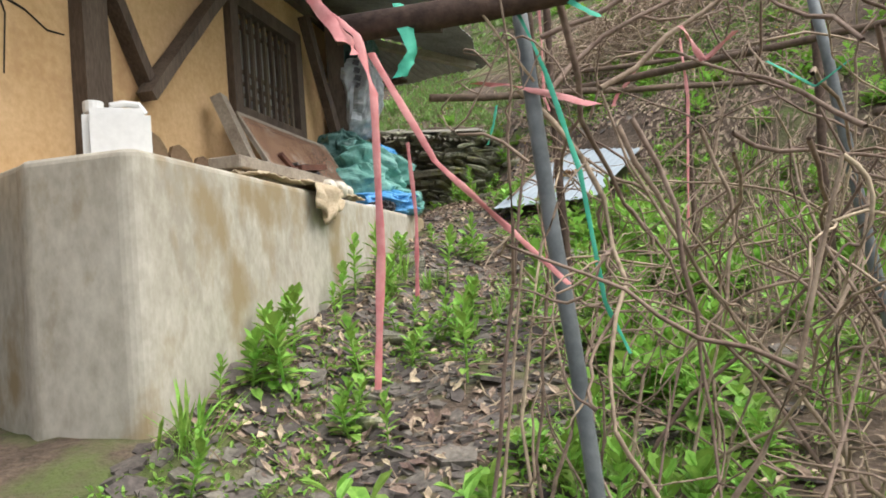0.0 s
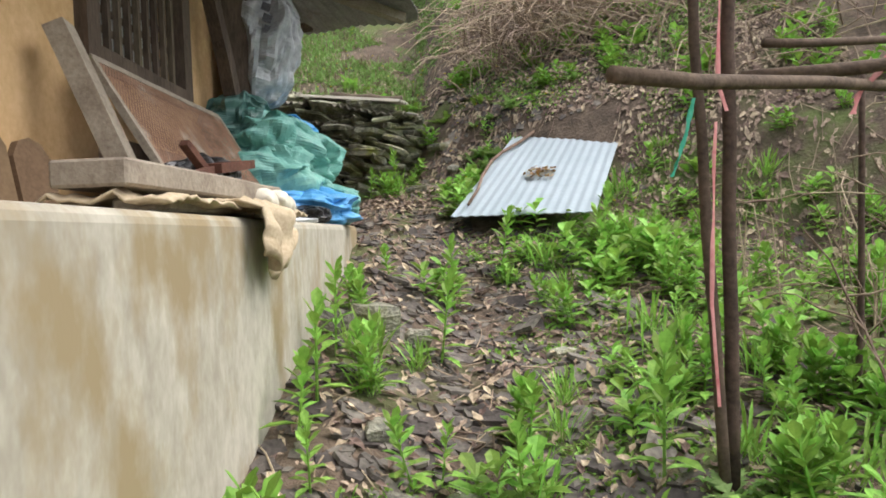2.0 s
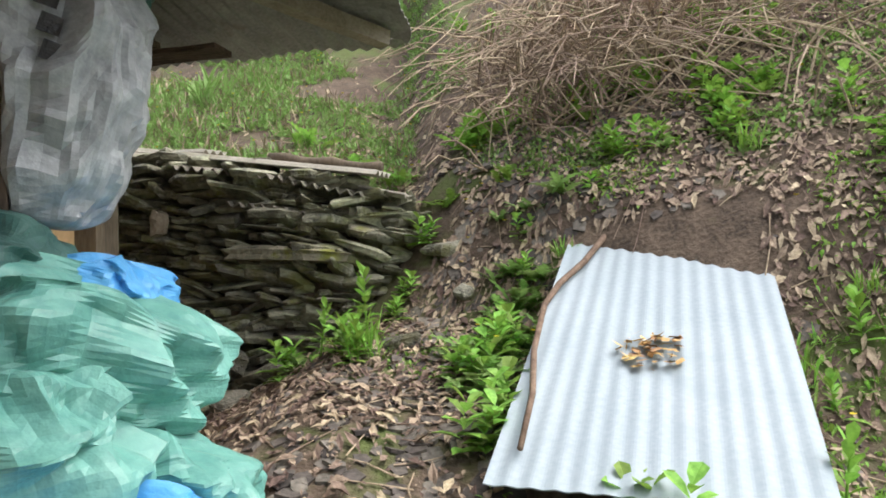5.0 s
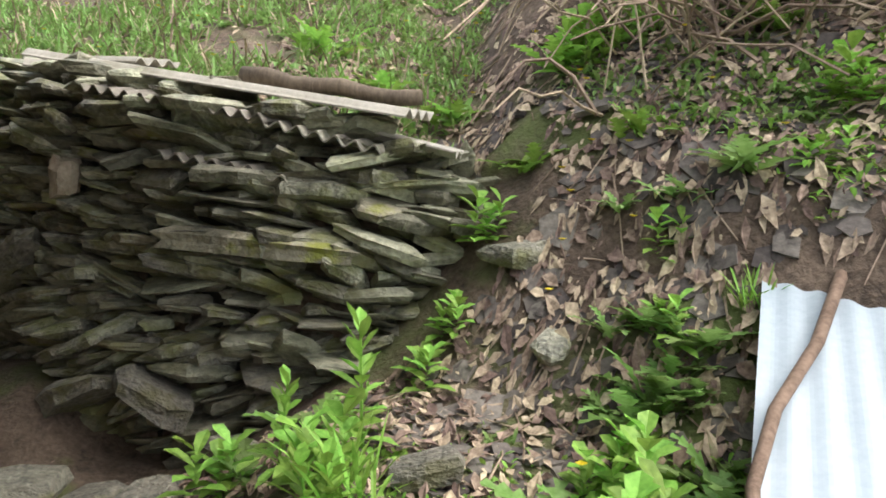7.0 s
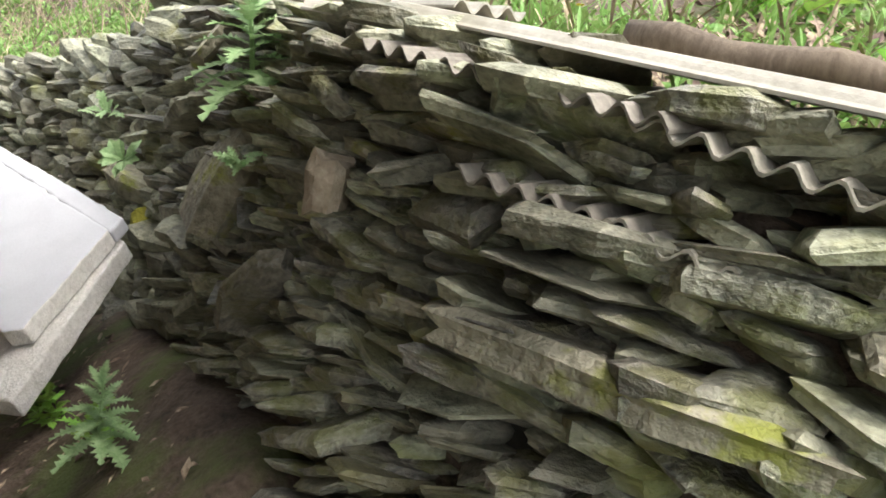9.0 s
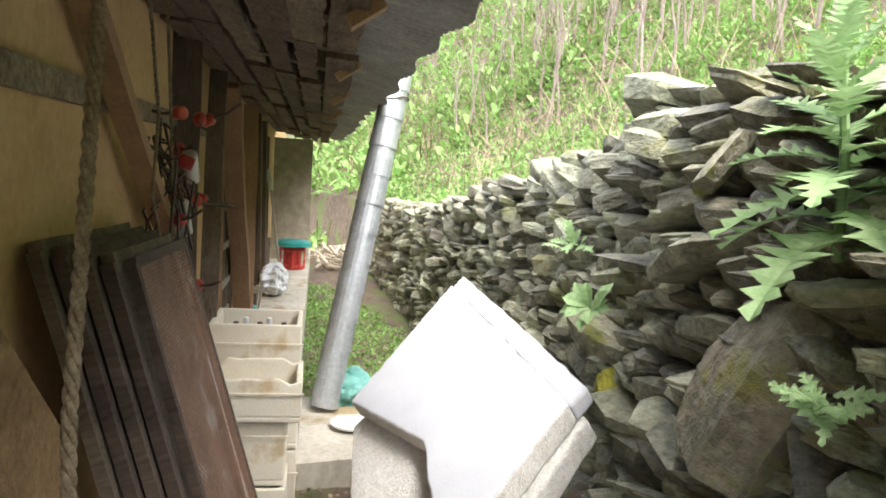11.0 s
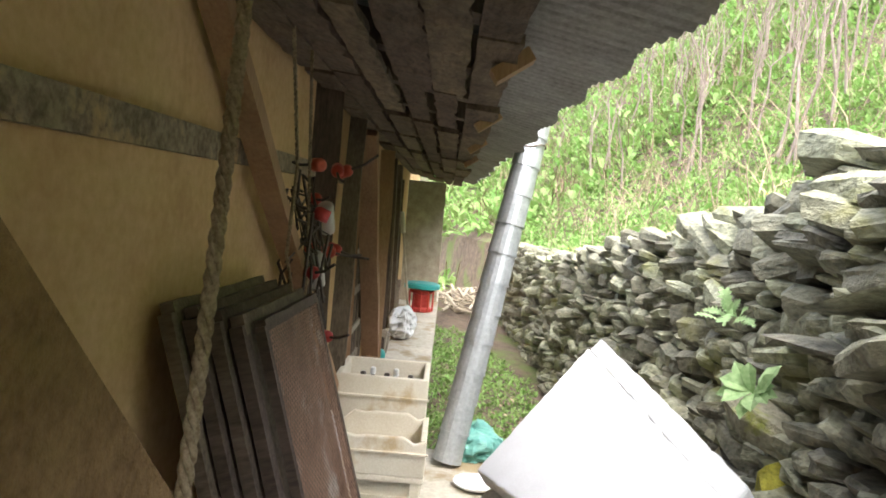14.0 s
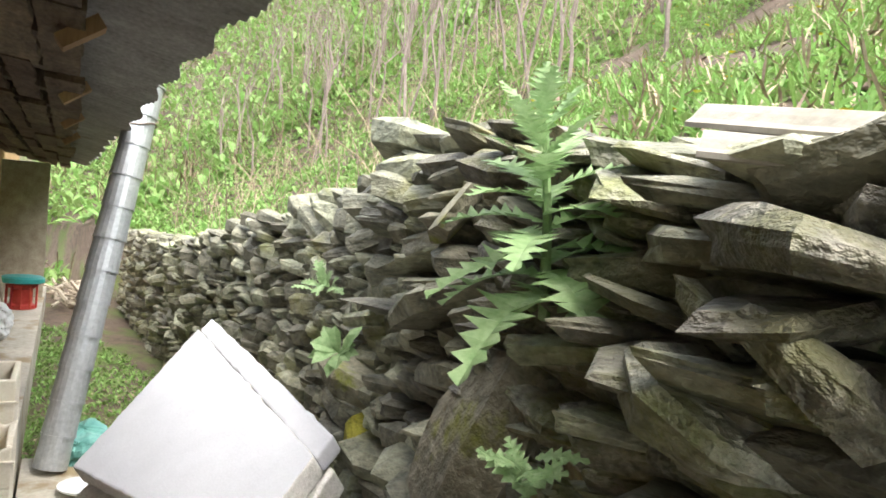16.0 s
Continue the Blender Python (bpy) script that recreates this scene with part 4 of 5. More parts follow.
gpole("dark bark pole of the vine trellis", 1.9, 2.6, 2.5, 0.022, (0.0, 0.1))
gpole("thin dry cane in the vine trellis", 0.35, 3.9, 2.3, 0.012, (0.05, 0.0))
def bar(label, a, c, r):
    a, c = Vector(a), Vector(c)
    return thing("trellis_bar", label, "pole", Build().tube([a.lerp(c, i / 8) + Vector((0, 0, 0.012 * noise.noise((i, a.x, 2)))) for i in range(9)], r, r * 0.8, 8), BROWNPOLE, "trellis bars", smooth=True)
bar("thick dark log laid across the trellis posts", (-0.40, 1.06, 1.745), (1.5, 1.35, 1.93), 0.023)
bar("dark bar tied to the upright poles", (-0.67, 2.75, 2.06), (0.9, 3.9, 2.2), 0.016)
bar("dark bar tied to the upright poles", (-0.22, 3.34, 2.16), (1.6, 3.0, 2.22), 0.018)
bar("thin bar of the vine trellis", (-0.15, 3.36, 2.25), (1.0, 3.8, 2.35), 0.012)
bar("thin bar of the vine trellis", (0.7, 2.2, 1.72), (2.3, 3.0, 1.9), 0.012)

def ribbon(label, pts, w, material):
    pts = [Vector(p) for p in pts]
    b, n = Build(), 0
    fine = [pts[i].lerp(pts[i + 1], k / 6) for i in range(len(pts) - 1) for k in range(6)] + [pts[-1]]
    for i, p in enumerate(fine):
        a = 0.7 * noise.noise((i * 0.25, pts[0].x * 9, 0)) * 3 + 0.5
        d = Vector((math.cos(a), math.sin(a), 0.1 * math.sin(a * 3))) * w * 0.62 * (0.7 + 0.6 * abs(noise.noise((i * 0.5, 3, pts[0].x))))
        b.v += [tuple(p - d), tuple(p + d * 0.1 + Vector((0.003, -0.004, 0))), tuple(p + d)]
    b.f = [(3 * i + k, 3 * i + 1 + k, 3 * i + 4 + k, 3 * i + 3 + k) for i in range(len(fine) - 1) for k in range(2)]
    return thing("ribbon", label, "ribbon", b, material, "ribbons on the trellis", smooth=True)
E0 = Vector((-0.38, 1.04, 1.75))
PK, GT = "faded pink plastic ribbon tied to the trellis", "green plastic twine tied to the trellis"
ribbon(PK, [E0 + Vector((-0.03, 0, 0.03)), E0 + Vector((0.03, -0.03, -0.03)), E0 + Vector((0.05, -0.03, -0.12)), E0 + Vector((0.04, -0.02, -0.35)), E0 + Vector((0.02, -0.02, -0.55))], 0.012, PINK)
ribbon(PK, [E0 + Vector((0.04, 0, -0.05)), E0 + Vector((0.12, 0.03, -0.22)), E0 + Vector((0.22, 0.06, -0.33)), E0 + Vector((0.30, 0.08, -0.42))], 0.012, PINK)
ribbon(PK, [E0 + Vector((-0.04, -0.02, 0.04)), E0 + Vector((0.0, -0.02, -0.02)), E0 + Vector((0.03, -0.03, -0.06))], 0.022, PINK)
ribbon(PK, [E0 + Vector((0.07, 0.06, -0.18)), E0 + Vector((0.075, 0.06, -0.30)), E0 + Vector((0.07, 0.05, -0.42))], 0.006, PINK)
ribbon(PK, [(-0.20, 1.14, 1.66), (-0.12, 1.14, 1.64), (-0.02, 1.14, 1.60)], 0.026, PINK)
ribbon(PK, [(0.12, 1.2, 1.72), (0.15, 1.2, 1.66), (0.20, 1.2, 1.70)], 0.014, PINK)
ribbon(PK, [(-0.27, 3.34, 2.72), (-0.27, 3.33, 2.4), (-0.28, 3.33, 2.15), (-0.26, 3.33, 2.08)], 0.012, PINK)
ribbon(PK, [(-0.30, 3.30, 2.05), (-0.31, 3.3, 1.9), (-0.33, 3.28, 1.6), (-0.32, 3.28, 1.35)], 0.010, PINK)
ribbon(PK, [(0.15, 3.28, 2.25), (0.10, 3.28, 2.16), (0.04, 3.28, 2.10), (0.02, 3.27, 2.05)], 0.022, PINK)
ribbon(PK, [(0.32, 3.25, 2.30), (0.33, 3.25, 2.05), (0.30, 3.25, 1.70), (0.28, 3.24, 1.45)], 0.014, PINK)
ribbon(GT, [(-0.30, 1.07, 1.78), (-0.28, 1.06, 1.70), (-0.30, 1.05, 1.66)], 0.020, GREEN)
ribbon(GT, [(-0.14, 1.12, 1.80), (-0.09, 1.12, 1.66), (-0.05, 1.12, 1.50), (-0.03, 1.13, 1.30), (0.0, 1.14, 1.22)], 0.008, GREEN)
ribbon(GT, [(-0.02, 1.12, 1.82), (-0.05, 1.11, 1.76), (0.0, 1.1, 1.72)], 0.014, GREEN)
ribbon(GT, [(0.3, 1.5, 1.72), (0.38, 1.5, 1.66), (0.44, 1.5, 1.70)], 0.010, GREEN)
ribbon(GT, [(-0.45, 3.0, 2.06), (-0.47, 3.0, 1.98), (-0.50, 3.0, 1.9)], 0.010, GREEN)

def cane(b, p, d, length, r, bend, seed, depth=0):
    """A wandering dry cane with side twigs."""
    rr_ = random.Random(seed)
    pts, q, v = [], Vector(p), Vector(d).normalized()
    n = 9
    for i in range(n):
        pts.append(q.copy())
        v = (v + Vector((rr_.gauss(0, bend), rr_.gauss(0, bend), rr_.gauss(-0.03, bend)))).normalized()
        q = q + v * length / n
        q.x, q.y = max(q.x, -0.27 + 0.02 * i), max(q.y, 0.98)
        if depth < 2 and i > 1 and rr_.random() < 0.38:
            cane(b, q, v + Vector((rr_.gauss(0, 0.7), rr_.gauss(0, 0.7), rr_.gauss(-0.1, 0.6))), length * rr_.uniform(0.25, 0.55), r * 0.6, bend * 1.2, rr_.random(), depth + 1)
    b.tube(pts, r, r * 0.45, 5 if depth == 0 else 4, closed=False)
for i in range(95):
    x, y = (U(-0.22, 1.6), U(1.0, 2.1)) if i < 62 else (U(0.2, 2.6), U(2.2, 4.2))
    b = Build()
    cane(b, (x, y, ground_z(x, y) - 0.03), (U(-.35, .35), U(-.25, .25), 1), U(0.9, 1.5), U(0.0035, 0.007), 0.20, i)
    thing("dry_vine", "dry brown vine cane climbing the trellis", "vine", b, TWIG, "vines on the trellis", smooth=True)
for i in range(30):
    b = Build()
    cane(b, (U(-0.25, 1.3), U(1.05, 1.7), U(1.55, 1.85)), (U(-.2, .6), U(0, .5), U(-1, 0.3)), U(0.4, 0.8), U(0.004, 0.007), 0.25, 100 + i)
    thing("dry_vine", "dry brown vine cane hanging from the trellis", "vine", b, TWIG, "vines on the trellis", smooth=True)

# ---- plants ----
def leaf(b, p, yaw, elev, L, W, droop=0.25):
    """A folded, drooping lance-shaped leaf."""
    c, s, e = math.cos(yaw), math.sin(yaw), elev
    d = Vector((c * math.cos(e), s * math.cos(e), math.sin(e)))
    w = Vector((-s, c, 0)) * W / 2
    up = Vector((0, 0, 1))
    k = len(b.v)
    b.v.append(tuple(p))
    for t, q in ((0.32, 0.82), (0.68, 1.0)):
        mid = p + d * L * t - up * (L * droop * t * t)
        b.v += [tuple(mid - w * q + up * W * 0.13), tuple(mid - up * W * 0.06), tuple(mid + w * q + up * W * 0.13)]
    b.v.append(tuple(p + d * L - up * L * droop))
    b.f += [(k, k + 2, k + 1), (k, k + 3, k + 2), (k + 1, k + 2, k + 5, k + 4), (k + 2, k + 3, k + 6, k + 5), (k + 4, k + 5, k + 7), (k + 5, k + 6, k + 7)]

def pinnate(b, p, yaw, elev, L, W, droop, n, r):
    """A deeply lobed blade along a curved rib."""
    c, s = math.cos(yaw), math.sin(yaw)
    m = 2 * n
    k = len(b.v)
    for i in range(m + 1):
        t = i / m
        q = p + Vector((c, s, 0)) * L * t * math.cos(elev) + Vector((0, 0, 1)) * (L * t * math.sin(elev) - L * droop * t * t)
        lobe = i % 2 == 1
        w = W * 0.5 * math.sin(math.pi * (0.10 + 0.86 * t)) * (r.uniform(0.85, 1.2) if lobe else 0.36)
        ahead = Vector((c, s, 0)) * (W * 0.10 if lobe else 0)
        lift = Vector((0, 0, w * r.uniform(0.05, 0.40)))
        side = Vector((-s, c, 0)) * w
        b.v += [tuple(q + side + ahead + lift), tuple(q), tuple(q - side + ahead + lift)]
    b.f += [(k + 3 * i + e, k + 3 * i + 1 + e, k + 3 * i + 4 + e, k + 3 * i + 3 + e) for i in range(m) for e in (0, 1)]

def weed_mesh(kind, seed):
    r, b = random.Random(seed), Build()
    if kind == "tall":
        h = r.uniform(0.2, 0.34)
        for k in range(r.randint(1, 3)):
            o = Vector((r.gauss(0, 0.03), r.gauss(0, 0.03), 0))
            top = o + Vector((r.gauss(0, 0.03), r.gauss(0, 0.03), h * r.uniform(0.7, 1.1)))
            b.tube([o, o.lerp(top, 0.5), top], 0.005, 0.003, 4)
            for i in range(22):
                t = i / 22
                leaf(b, o.lerp(top, 0.12 + 0.88 * t), i * 2.4 + r.uniform(-.3, .3), 0.15 + 1.0 * t, r.uniform(0.07, 0.115) * (1.1 - 0.5 * t), r.uniform(0.026, 0.038), 0.30 * (1 - t))
    elif kind == "broad":
        for k in range(3):
            o = Vector((r.gauss(0, 0.05), r.gauss(0, 0.05), 0))
            h = r.uniform(0.10, 0.22)
            for i in range(12):
                t = i / 12
                leaf(b, o + Vector((0, 0, h * t)), i * 2.4 + k, 0.1 + 0.9 * t, r.uniform(0.08, 0.13), r.uniform(0.035, 0.055), 0.28)
    elif kind == "fern":
        for i in range(11):
            pinnate(b, Vector((r.gauss(0, 0.03), r.gauss(0, 0.03), 0)), i * 2.4, r.uniform(0.5, 1.1), r.uniform(0.14, 0.26), 0.075, 0.35, 6, r)
    elif kind == "grass":
        for i in range(38):
            leaf(b, Vector((r.gauss(0, 0.035), r.gauss(0, 0.035), 0)), r.uniform(0, 6.28), r.uniform(0.8, 1.45), r.uniform(0.12, 0.30), 0.011, 0.25)
    elif kind == "thistle":
        b.tube([(0, 0, 0), (0.02, 0, 0.2), (0.01, 0.02, 0.42)], 0.012, 0.006, 6)
        for i in range(28):
            t = i / 28
            pinnate(b, Vector((0.015, 0, 0.03 + 0.38 * t)), i * 2.4, 0.15 + 1.0 * t * t, 0.27 * (1.1 - 0.7 * t), 0.135 * (1.1 - 0.6 * t), 0.55 * (1 - t), 9, r)
    elif kind == "lettuce":
        for i in range(13):
            leaf(b, Vector((r.gauss(0, 0.012), r.gauss(0, 0.012), 0)), i * 2.4, r.uniform(0.3, 1.1), r.uniform(0.13, 0.2), r.uniform(0.05, 0.075), 0.35)
    return b

LABEL = {"tall": "upright green weed with narrow whorled leaves", "broad": "leafy green weed with broad leaves", "fern": "feathery lobed green weed", "grass": "tuft of fresh green grass"}
PROTO, SHAPE = {}, {}
for kind, n, mm in (("tall", 4, LEAF), ("broad", 3, LEAF), ("fern", 3, LEAF_P), ("grass", 3, LEAF)):
    SHAPE[kind] = [weed_mesh(kind, 40 + i) for i in range(n)]
    PROTO[kind] = [b.mesh("weed", mm) for b in SHAPE[kind]]
FAR_WEEDS = Build()
SH_INV = SHEET.inverted()
def blocked(x, y):
    p = SH_INV @ Vector((x, y, ground_z(x, y)))
    return (-2.6 < x < -1.50 and y < 5.85) or (abs(p.x) < 0.40 and abs(p.y) < 0.86) or (x < -1.0 and abs(y - along(WALL, max(x, -16))) < 0.2) or x < -2.3 and y < 6.7 - 0.277 * (x + 2.3)
def plant(kind, x, y, k, z=None):
    if abs(x + 1.25) < 0.28 and 5.4 < y < 6.9:      # the trodden path
        return
    n = rng.randrange(len(PROTO[kind]))
    m = pose(x, y, (ground_z(x, y) if z is None else z) - 0.01, U(-8, 8), U(-8, 8), U(0, 360)) @ Matrix.Scale(k, 4)
    if y > 7.8 or x > 1.3 or (x > 0.35 and y > 4.0):
        FAR_WEEDS.add(SHAPE[kind][n].v, SHAPE[kind][n].f, m)
        return
    ob = new("weed", PROTO[kind][n])
    ob.matrix_world = m
    tagged(ob, LABEL[kind], "weed", "weeds on the slope")
for i in range(720):
    u = rng.random()
    if u < 0.34:
        x, y, kinds = U(-1.45, 0.3), U(1.7, 7.2), ("tall", "tall", "broad", "grass")
        if x > -1.3 and x < -0.2 and rng.random() < 0.75:
            continue
    elif u < 0.72:
        x, y, kinds = U(-0.4, 3.6), U(1.5, 7.0), ("broad", "tall", "fern", "grass", "broad")
    else:
        x, y, kinds = U(-1.0, 4.0), U(7.0, 11.5), ("fern", "broad", "fern", "grass")
        if (x + 1.05) * 0.63 + (y - 7.9) * 0.77 < 1.8 and rng.random() < 0.5:
            continue
    if blocked(x, y) or math.hypot(x, y) < 0.6 or (x < 0.35 and y < 1.4):
        continue
    plant(rng.choice(kinds), x, y, U(0.6, 1.2))
for kind, x, y, k in (("tall", -1.30, 2.55, 1.25), ("tall", -1.12, 2.75, 1.2), ("tall", -1.0, 2.45, 0.9), ("broad", -0.85, 3.4, 1.0), ("grass", -0.75, 3.42, 0.9), ("tall", -1.42, 3.7, 1.1), ("tall", -1.28, 3.85, 1.0), ("tall", -0.42, 3.5, 1.35),
                      ("grass", -1.38, 6.0, 1.3), ("grass", -1.28, 6.2, 1.2), ("broad", -1.45, 5.9, 0.8), ("tall", -0.95, 4.9, 1.1), ("fern", -1.72, 7.35, 0.9), ("broad", -1.50, 7.10, 1.0), ("tall", -1.42, 6.95, 0.9),
                      ("fern", -0.95, 6.9, 1.2), ("fern", -0.85, 6.6, 1.2), ("broad", -0.9, 6.3, 1.0), ("fern", -0.98, 6.4, 1.0), ("fern", -0.75, 7.3, 1.0), ("broad", -0.35, 5.35, 1.2), ("broad", 0.1, 5.3, 1.2), ("tall", -0.7, 5.3, 1.1), ("grass", -0.5, 5.35, 1.1),
                      ("fern", -1.3, 8.5, 1.2), ("broad", -1.12, 7.9, 0.8), ("fern", -1.0, 8.1, 0.9), ("broad", -1.3, 7.6, 0.8), ("tall", -1.6, 7.25, 0.9), ("broad", -1.75, 7.3, 0.9), ("fern", -1.55, 7.45, 0.9), ("broad", -1.25, 7.75, 0.7), ("fern", -1.6, 8.6, 1.3), ("fern", -1.9, 8.9, 1.4), ("fern", -0.9, 8.4, 1.1), ("broad", -4.2, 8.45, 0.8), ("fern", -3.85, 8.35, 0.7), ("fern", -3.6, 8.25, 0.7), ("broad", -4.4, 8.5, 0.7), ("fern", -2.9, 7.85, 0.6)):
    plant(kind, x, y, k)
for i in range(48):
    t, o = rng.random(), U(0.06, 0.34)
    plant(rng.choice(("fern", "broad", "fern")), lerp(-0.90, -0.50, t) - o, lerp(5.95, 7.5, t) + 0.05, U(0.6, 1.0))
for i in range(22):
    plant(rng.choice(("broad", "grass", "fern")), U(-0.95, 0.25), U(5.05, 5.60), U(0.4, 0.72))
for i in range(40):
    plant(rng.choice(("fern", "broad", "broad")), U(-0.9, 0.9), U(7.55, 8.5), U(0.5, 0.95))
for i in range(46):
    plant(rng.choice(("tall", "tall", "broad")), U(0.1, 2.2), U(2.0, 4.6), U(0.8, 1.3))
thing("weeds", "mixed green weeds farther up the slope", "weeds", FAR_WEEDS, LEAF, kind="stuff")
def special(name, label, kind, mm, m, seed):
    ob = thing(name, label, "plant", m=m)
    src = weed_mesh(kind, seed)
    root = list(range(len(src.v)))
    def find(i):
        while root[i] != i:
            i = root[i]
        return i
    for f in src.f:
        for q in f[1:]:
            root[find(q)] = find(f[0])
    pieces = {}
    for f in src.f:
        pieces.setdefault(find(f[0]), []).append(f)
    for k, faces in enumerate(pieces.values()):
        used = sorted({q for f in faces for q in f})
        at = {q: e for e, q in enumerate(used)}
        part("stem" if kind == "thistle" and k == 0 else "leaf", Build().add([src.v[q] for q in used], [tuple(at[q] for q in f) for f in faces]), mm, ob)
    return ob
special("thistle", "large grey-green thistle growing out of the stone wall", "thistle", LEAF_G, pose(-3.17, 8.36, 2.90, 12, 0, 0) @ Matrix.Scale(0.78, 4), 3)
special("thistle", "young grey-green thistle at the foot of the wall", "thistle", LEAF_G, pose(-3.45, 8.10, 1.80) @ Matrix.Scale(0.55, 4), 5)
special("leafy_rosette", "pale green leafy rosette growing from the wall", "lettuce", LEAF_G, pose(-4.62, 9.02, 2.52, 50, 0, 20) @ Matrix.Scale(0.8, 4), 4)
special("leafy_rosette", "pale green leafy rosette growing from the wall", "fern", LEAF_G, pose(-5.0, 9.20, 2.72, 40, 0, 20) @ Matrix.Scale(0.7, 4), 6)
special("leafy_rosette", "pale green leafy rosette growing from the wall", "fern", LEAF_G, pose(-3.05, 8.20, 2.72, 40, 0, 20) @ Matrix.Scale(0.4, 4), 8)
special("grass_clump", "large clump of broad grass above the wall", "grass", LEAF_P, pose(-3.0, 10.2, ground_z(-3.0, 10.2)) @ Matrix.Scale(2.2, 4), 9)

# ground cover, litter, chips: what nobody could count
def scatter(name, label, cat, mm, n, where, add, seed):
    r, b = random.Random(seed), Build()
    for i in range(n):
        x, y = where(r)
        if not blocked(x, y):
            add(b, r, x, y, ground_z(x, y))
    return thing(name, label, cat, b, mm, kind="stuff")
def tuft(size, k):
    def add(b, r, x, y, z):
        for i in range(k):
            leaf(b, Vector((x + r.gauss(0, size * 0.5), y + r.gauss(0, size * 0.5), z - 0.01)), r.uniform(0, 6.28), r.uniform(0.3, 1.3), size * r.uniform(0.6, 1.4), size * r.uniform(0.18, 0.42), 0.3)
    return add
def blades(size, k, w=0.009):
    def add(b, r, x, y, z):
        for i in range(k):
            leaf(b, Vector((x + r.gauss(0, 0.03), y + r.gauss(0, 0.03), z - 0.01)), r.uniform(0, 6.28), r.uniform(0.5, 1.4), size * r.uniform(0.6, 1.4), w, 0.3)
    return add
def patchy(lo, hi, seed, thr):
    def where(r):
        for _ in range(20):
            x, y = r.uniform(lo[0], hi[0]), r.uniform(lo[1], hi[1])
            if noise.noise((x * 1.1, y * 1.1, seed)) > thr:
                break
        return x, y
    return where
def above_wall(r):
    for _ in range(6):
        x = r.uniform(-12, -1.2)
        d = 0.3 + 6.5 * r.random() ** 1.2
        if noise.noise((x * 0.9, d * 1.4, 2)) > -0.35 + 0.07 * d:
            break
    return x, along(WALL, x) + d
def hill_far(r):
    x = r.uniform(-26, 6)
    return x, max(along(WALL, max(x, -16)), 8.0) + r.uniform(4.5, 20)
def flat_leaf(b, r, x, y, z):
    a, k = r.uniform(0, 6.28), 0.006 + 0.027 * r.random() ** 1.8
    c, s = math.cos(a) * k, math.sin(a) * k
    t = r.uniform(-0.8, 0.8) * k
    h = z + r.uniform(0.006, 0.03)
    dx, dy = (ground_z(x + 0.04, y) - z) / 0.04, (ground_z(x, y + 0.04) - z) / 0.04
    dx, dy = max(-1.2, min(1.2, dx)), max(-1.2, min(1.2, dy))
    b.add([(x + p, y + q, h + dx * p + dy * q + e) for p, q, e in ((-c, -s, t), (-s * 0.5 - c * 0.3, c * 0.5 - s * 0.3, k * 0.3), (c * 0.5 - s * 0.4, s * 0.5 + c * 0.4, k * 0.15), (c, s, -t), (s * 0.5, -c * 0.5, k * 0.2))], [(0, 1, 2), (0, 2, 3), (0, 3, 4)])
def chip(b, r, x, y, z):
    n, k, a0 = 5, r.uniform(0.012, 0.05) * (2.0 if r.random() < 0.05 else 1), r.uniform(0, 6.28)
    dx, dy = (ground_z(x + 0.05, y) - z) / 0.05, (ground_z(x, y + 0.05) - z) / 0.05
    m = pose(x, y, z + 0.004, math.degrees(math.atan(max(-1, min(1, dy)))) + r.gauss(0, 10), -math.degrees(math.atan(max(-1, min(1, dx)))) + r.gauss(0, 10), 0)
    b.prism([(k * r.uniform(.6, 1.2) * math.cos(a0 + 2 * math.pi * i / n), k * r.uniform(.6, 1.2) * math.sin(a0 + 2 * math.pi * i / n)) for i in range(n)], -0.008, k * 0.10, m)
scatter("ground_cover", "low green weeds covering the garden slope", "weeds", LEAF, 14000, patchy((-1.45, 1.0), (4.0, 8.0), 1, 0.05), tuft(0.042, 4), 1)
scatter("ground_cover", "low green weeds on the hillside", "weeds", LEAF_P, 9000, patchy((-1.3, 7.3), (5.0, 13.5), 4, 0.10), tuft(0.055, 5), 2)
scatter("ground_cover", "bright spring weeds above the stone wall", "weeds", LEAF_P, 19000, above_wall, tuft(0.07, 4), 3)
scatter("wild_grass", "fresh thin grass above the stone wall", "grass", LEAF_P, 5000, above_wall, blades(0.16, 5), 23)
scatter("dead_grass", "pale dead grass stems on the hillside", "grass", TWIG, 3000, above_wall, blades(0.20, 3), 24)
scatter("ground_cover", "pale green growth on the far hillside", "weeds", LEAF_P, 13000, hill_far, tuft(0.22, 3), 5)
scatter("ground_cover", "pale green growth on the hillside beyond the house", "weeds", LEAF_P, 15000, lambda r: (lambda x: (x, along(WALL, max(x, -16)) + (0.0 if x > -16 else -0.24 * (x + 16)) + 0.3 + 13 * r.random() ** 1.4))(r.uniform(-30, -9)), tuft(0.17, 4), 15)
def hill_end(r):
    x = r.uniform(-75, -18)
    return x, 8.0 - x * r.uniform(0.18, 1.1)
scatter("ground_cover", "pale spring growth on the distant hillside", "weeds", LEAF_P, 9000, hill_end, tuft(0.5, 4), 31)
scatter("dry_brush", "grey-brown brush on the distant hillside", "brush", BRANCH, 3500, hill_end, blades(1.0, 4, 0.022), 32)
scatter("ground_cover", "green weeds in the passage by the terrace", "weeds", LEAF_P, 2400, lambda r: (r.uniform(-13, -6.6), r.uniform(8.9, 10.6)), tuft(0.075, 5), 6)
scatter("leaf_litter", "brown dead leaves scattered on the soil", "leaves", DRY, 27000, lambda r: (r.uniform(-2.2, 1.8), r.uniform(2.0, 10.0) if r.random() < 0.6 else r.uniform(6.3, 8.8)), flat_leaf, 7)
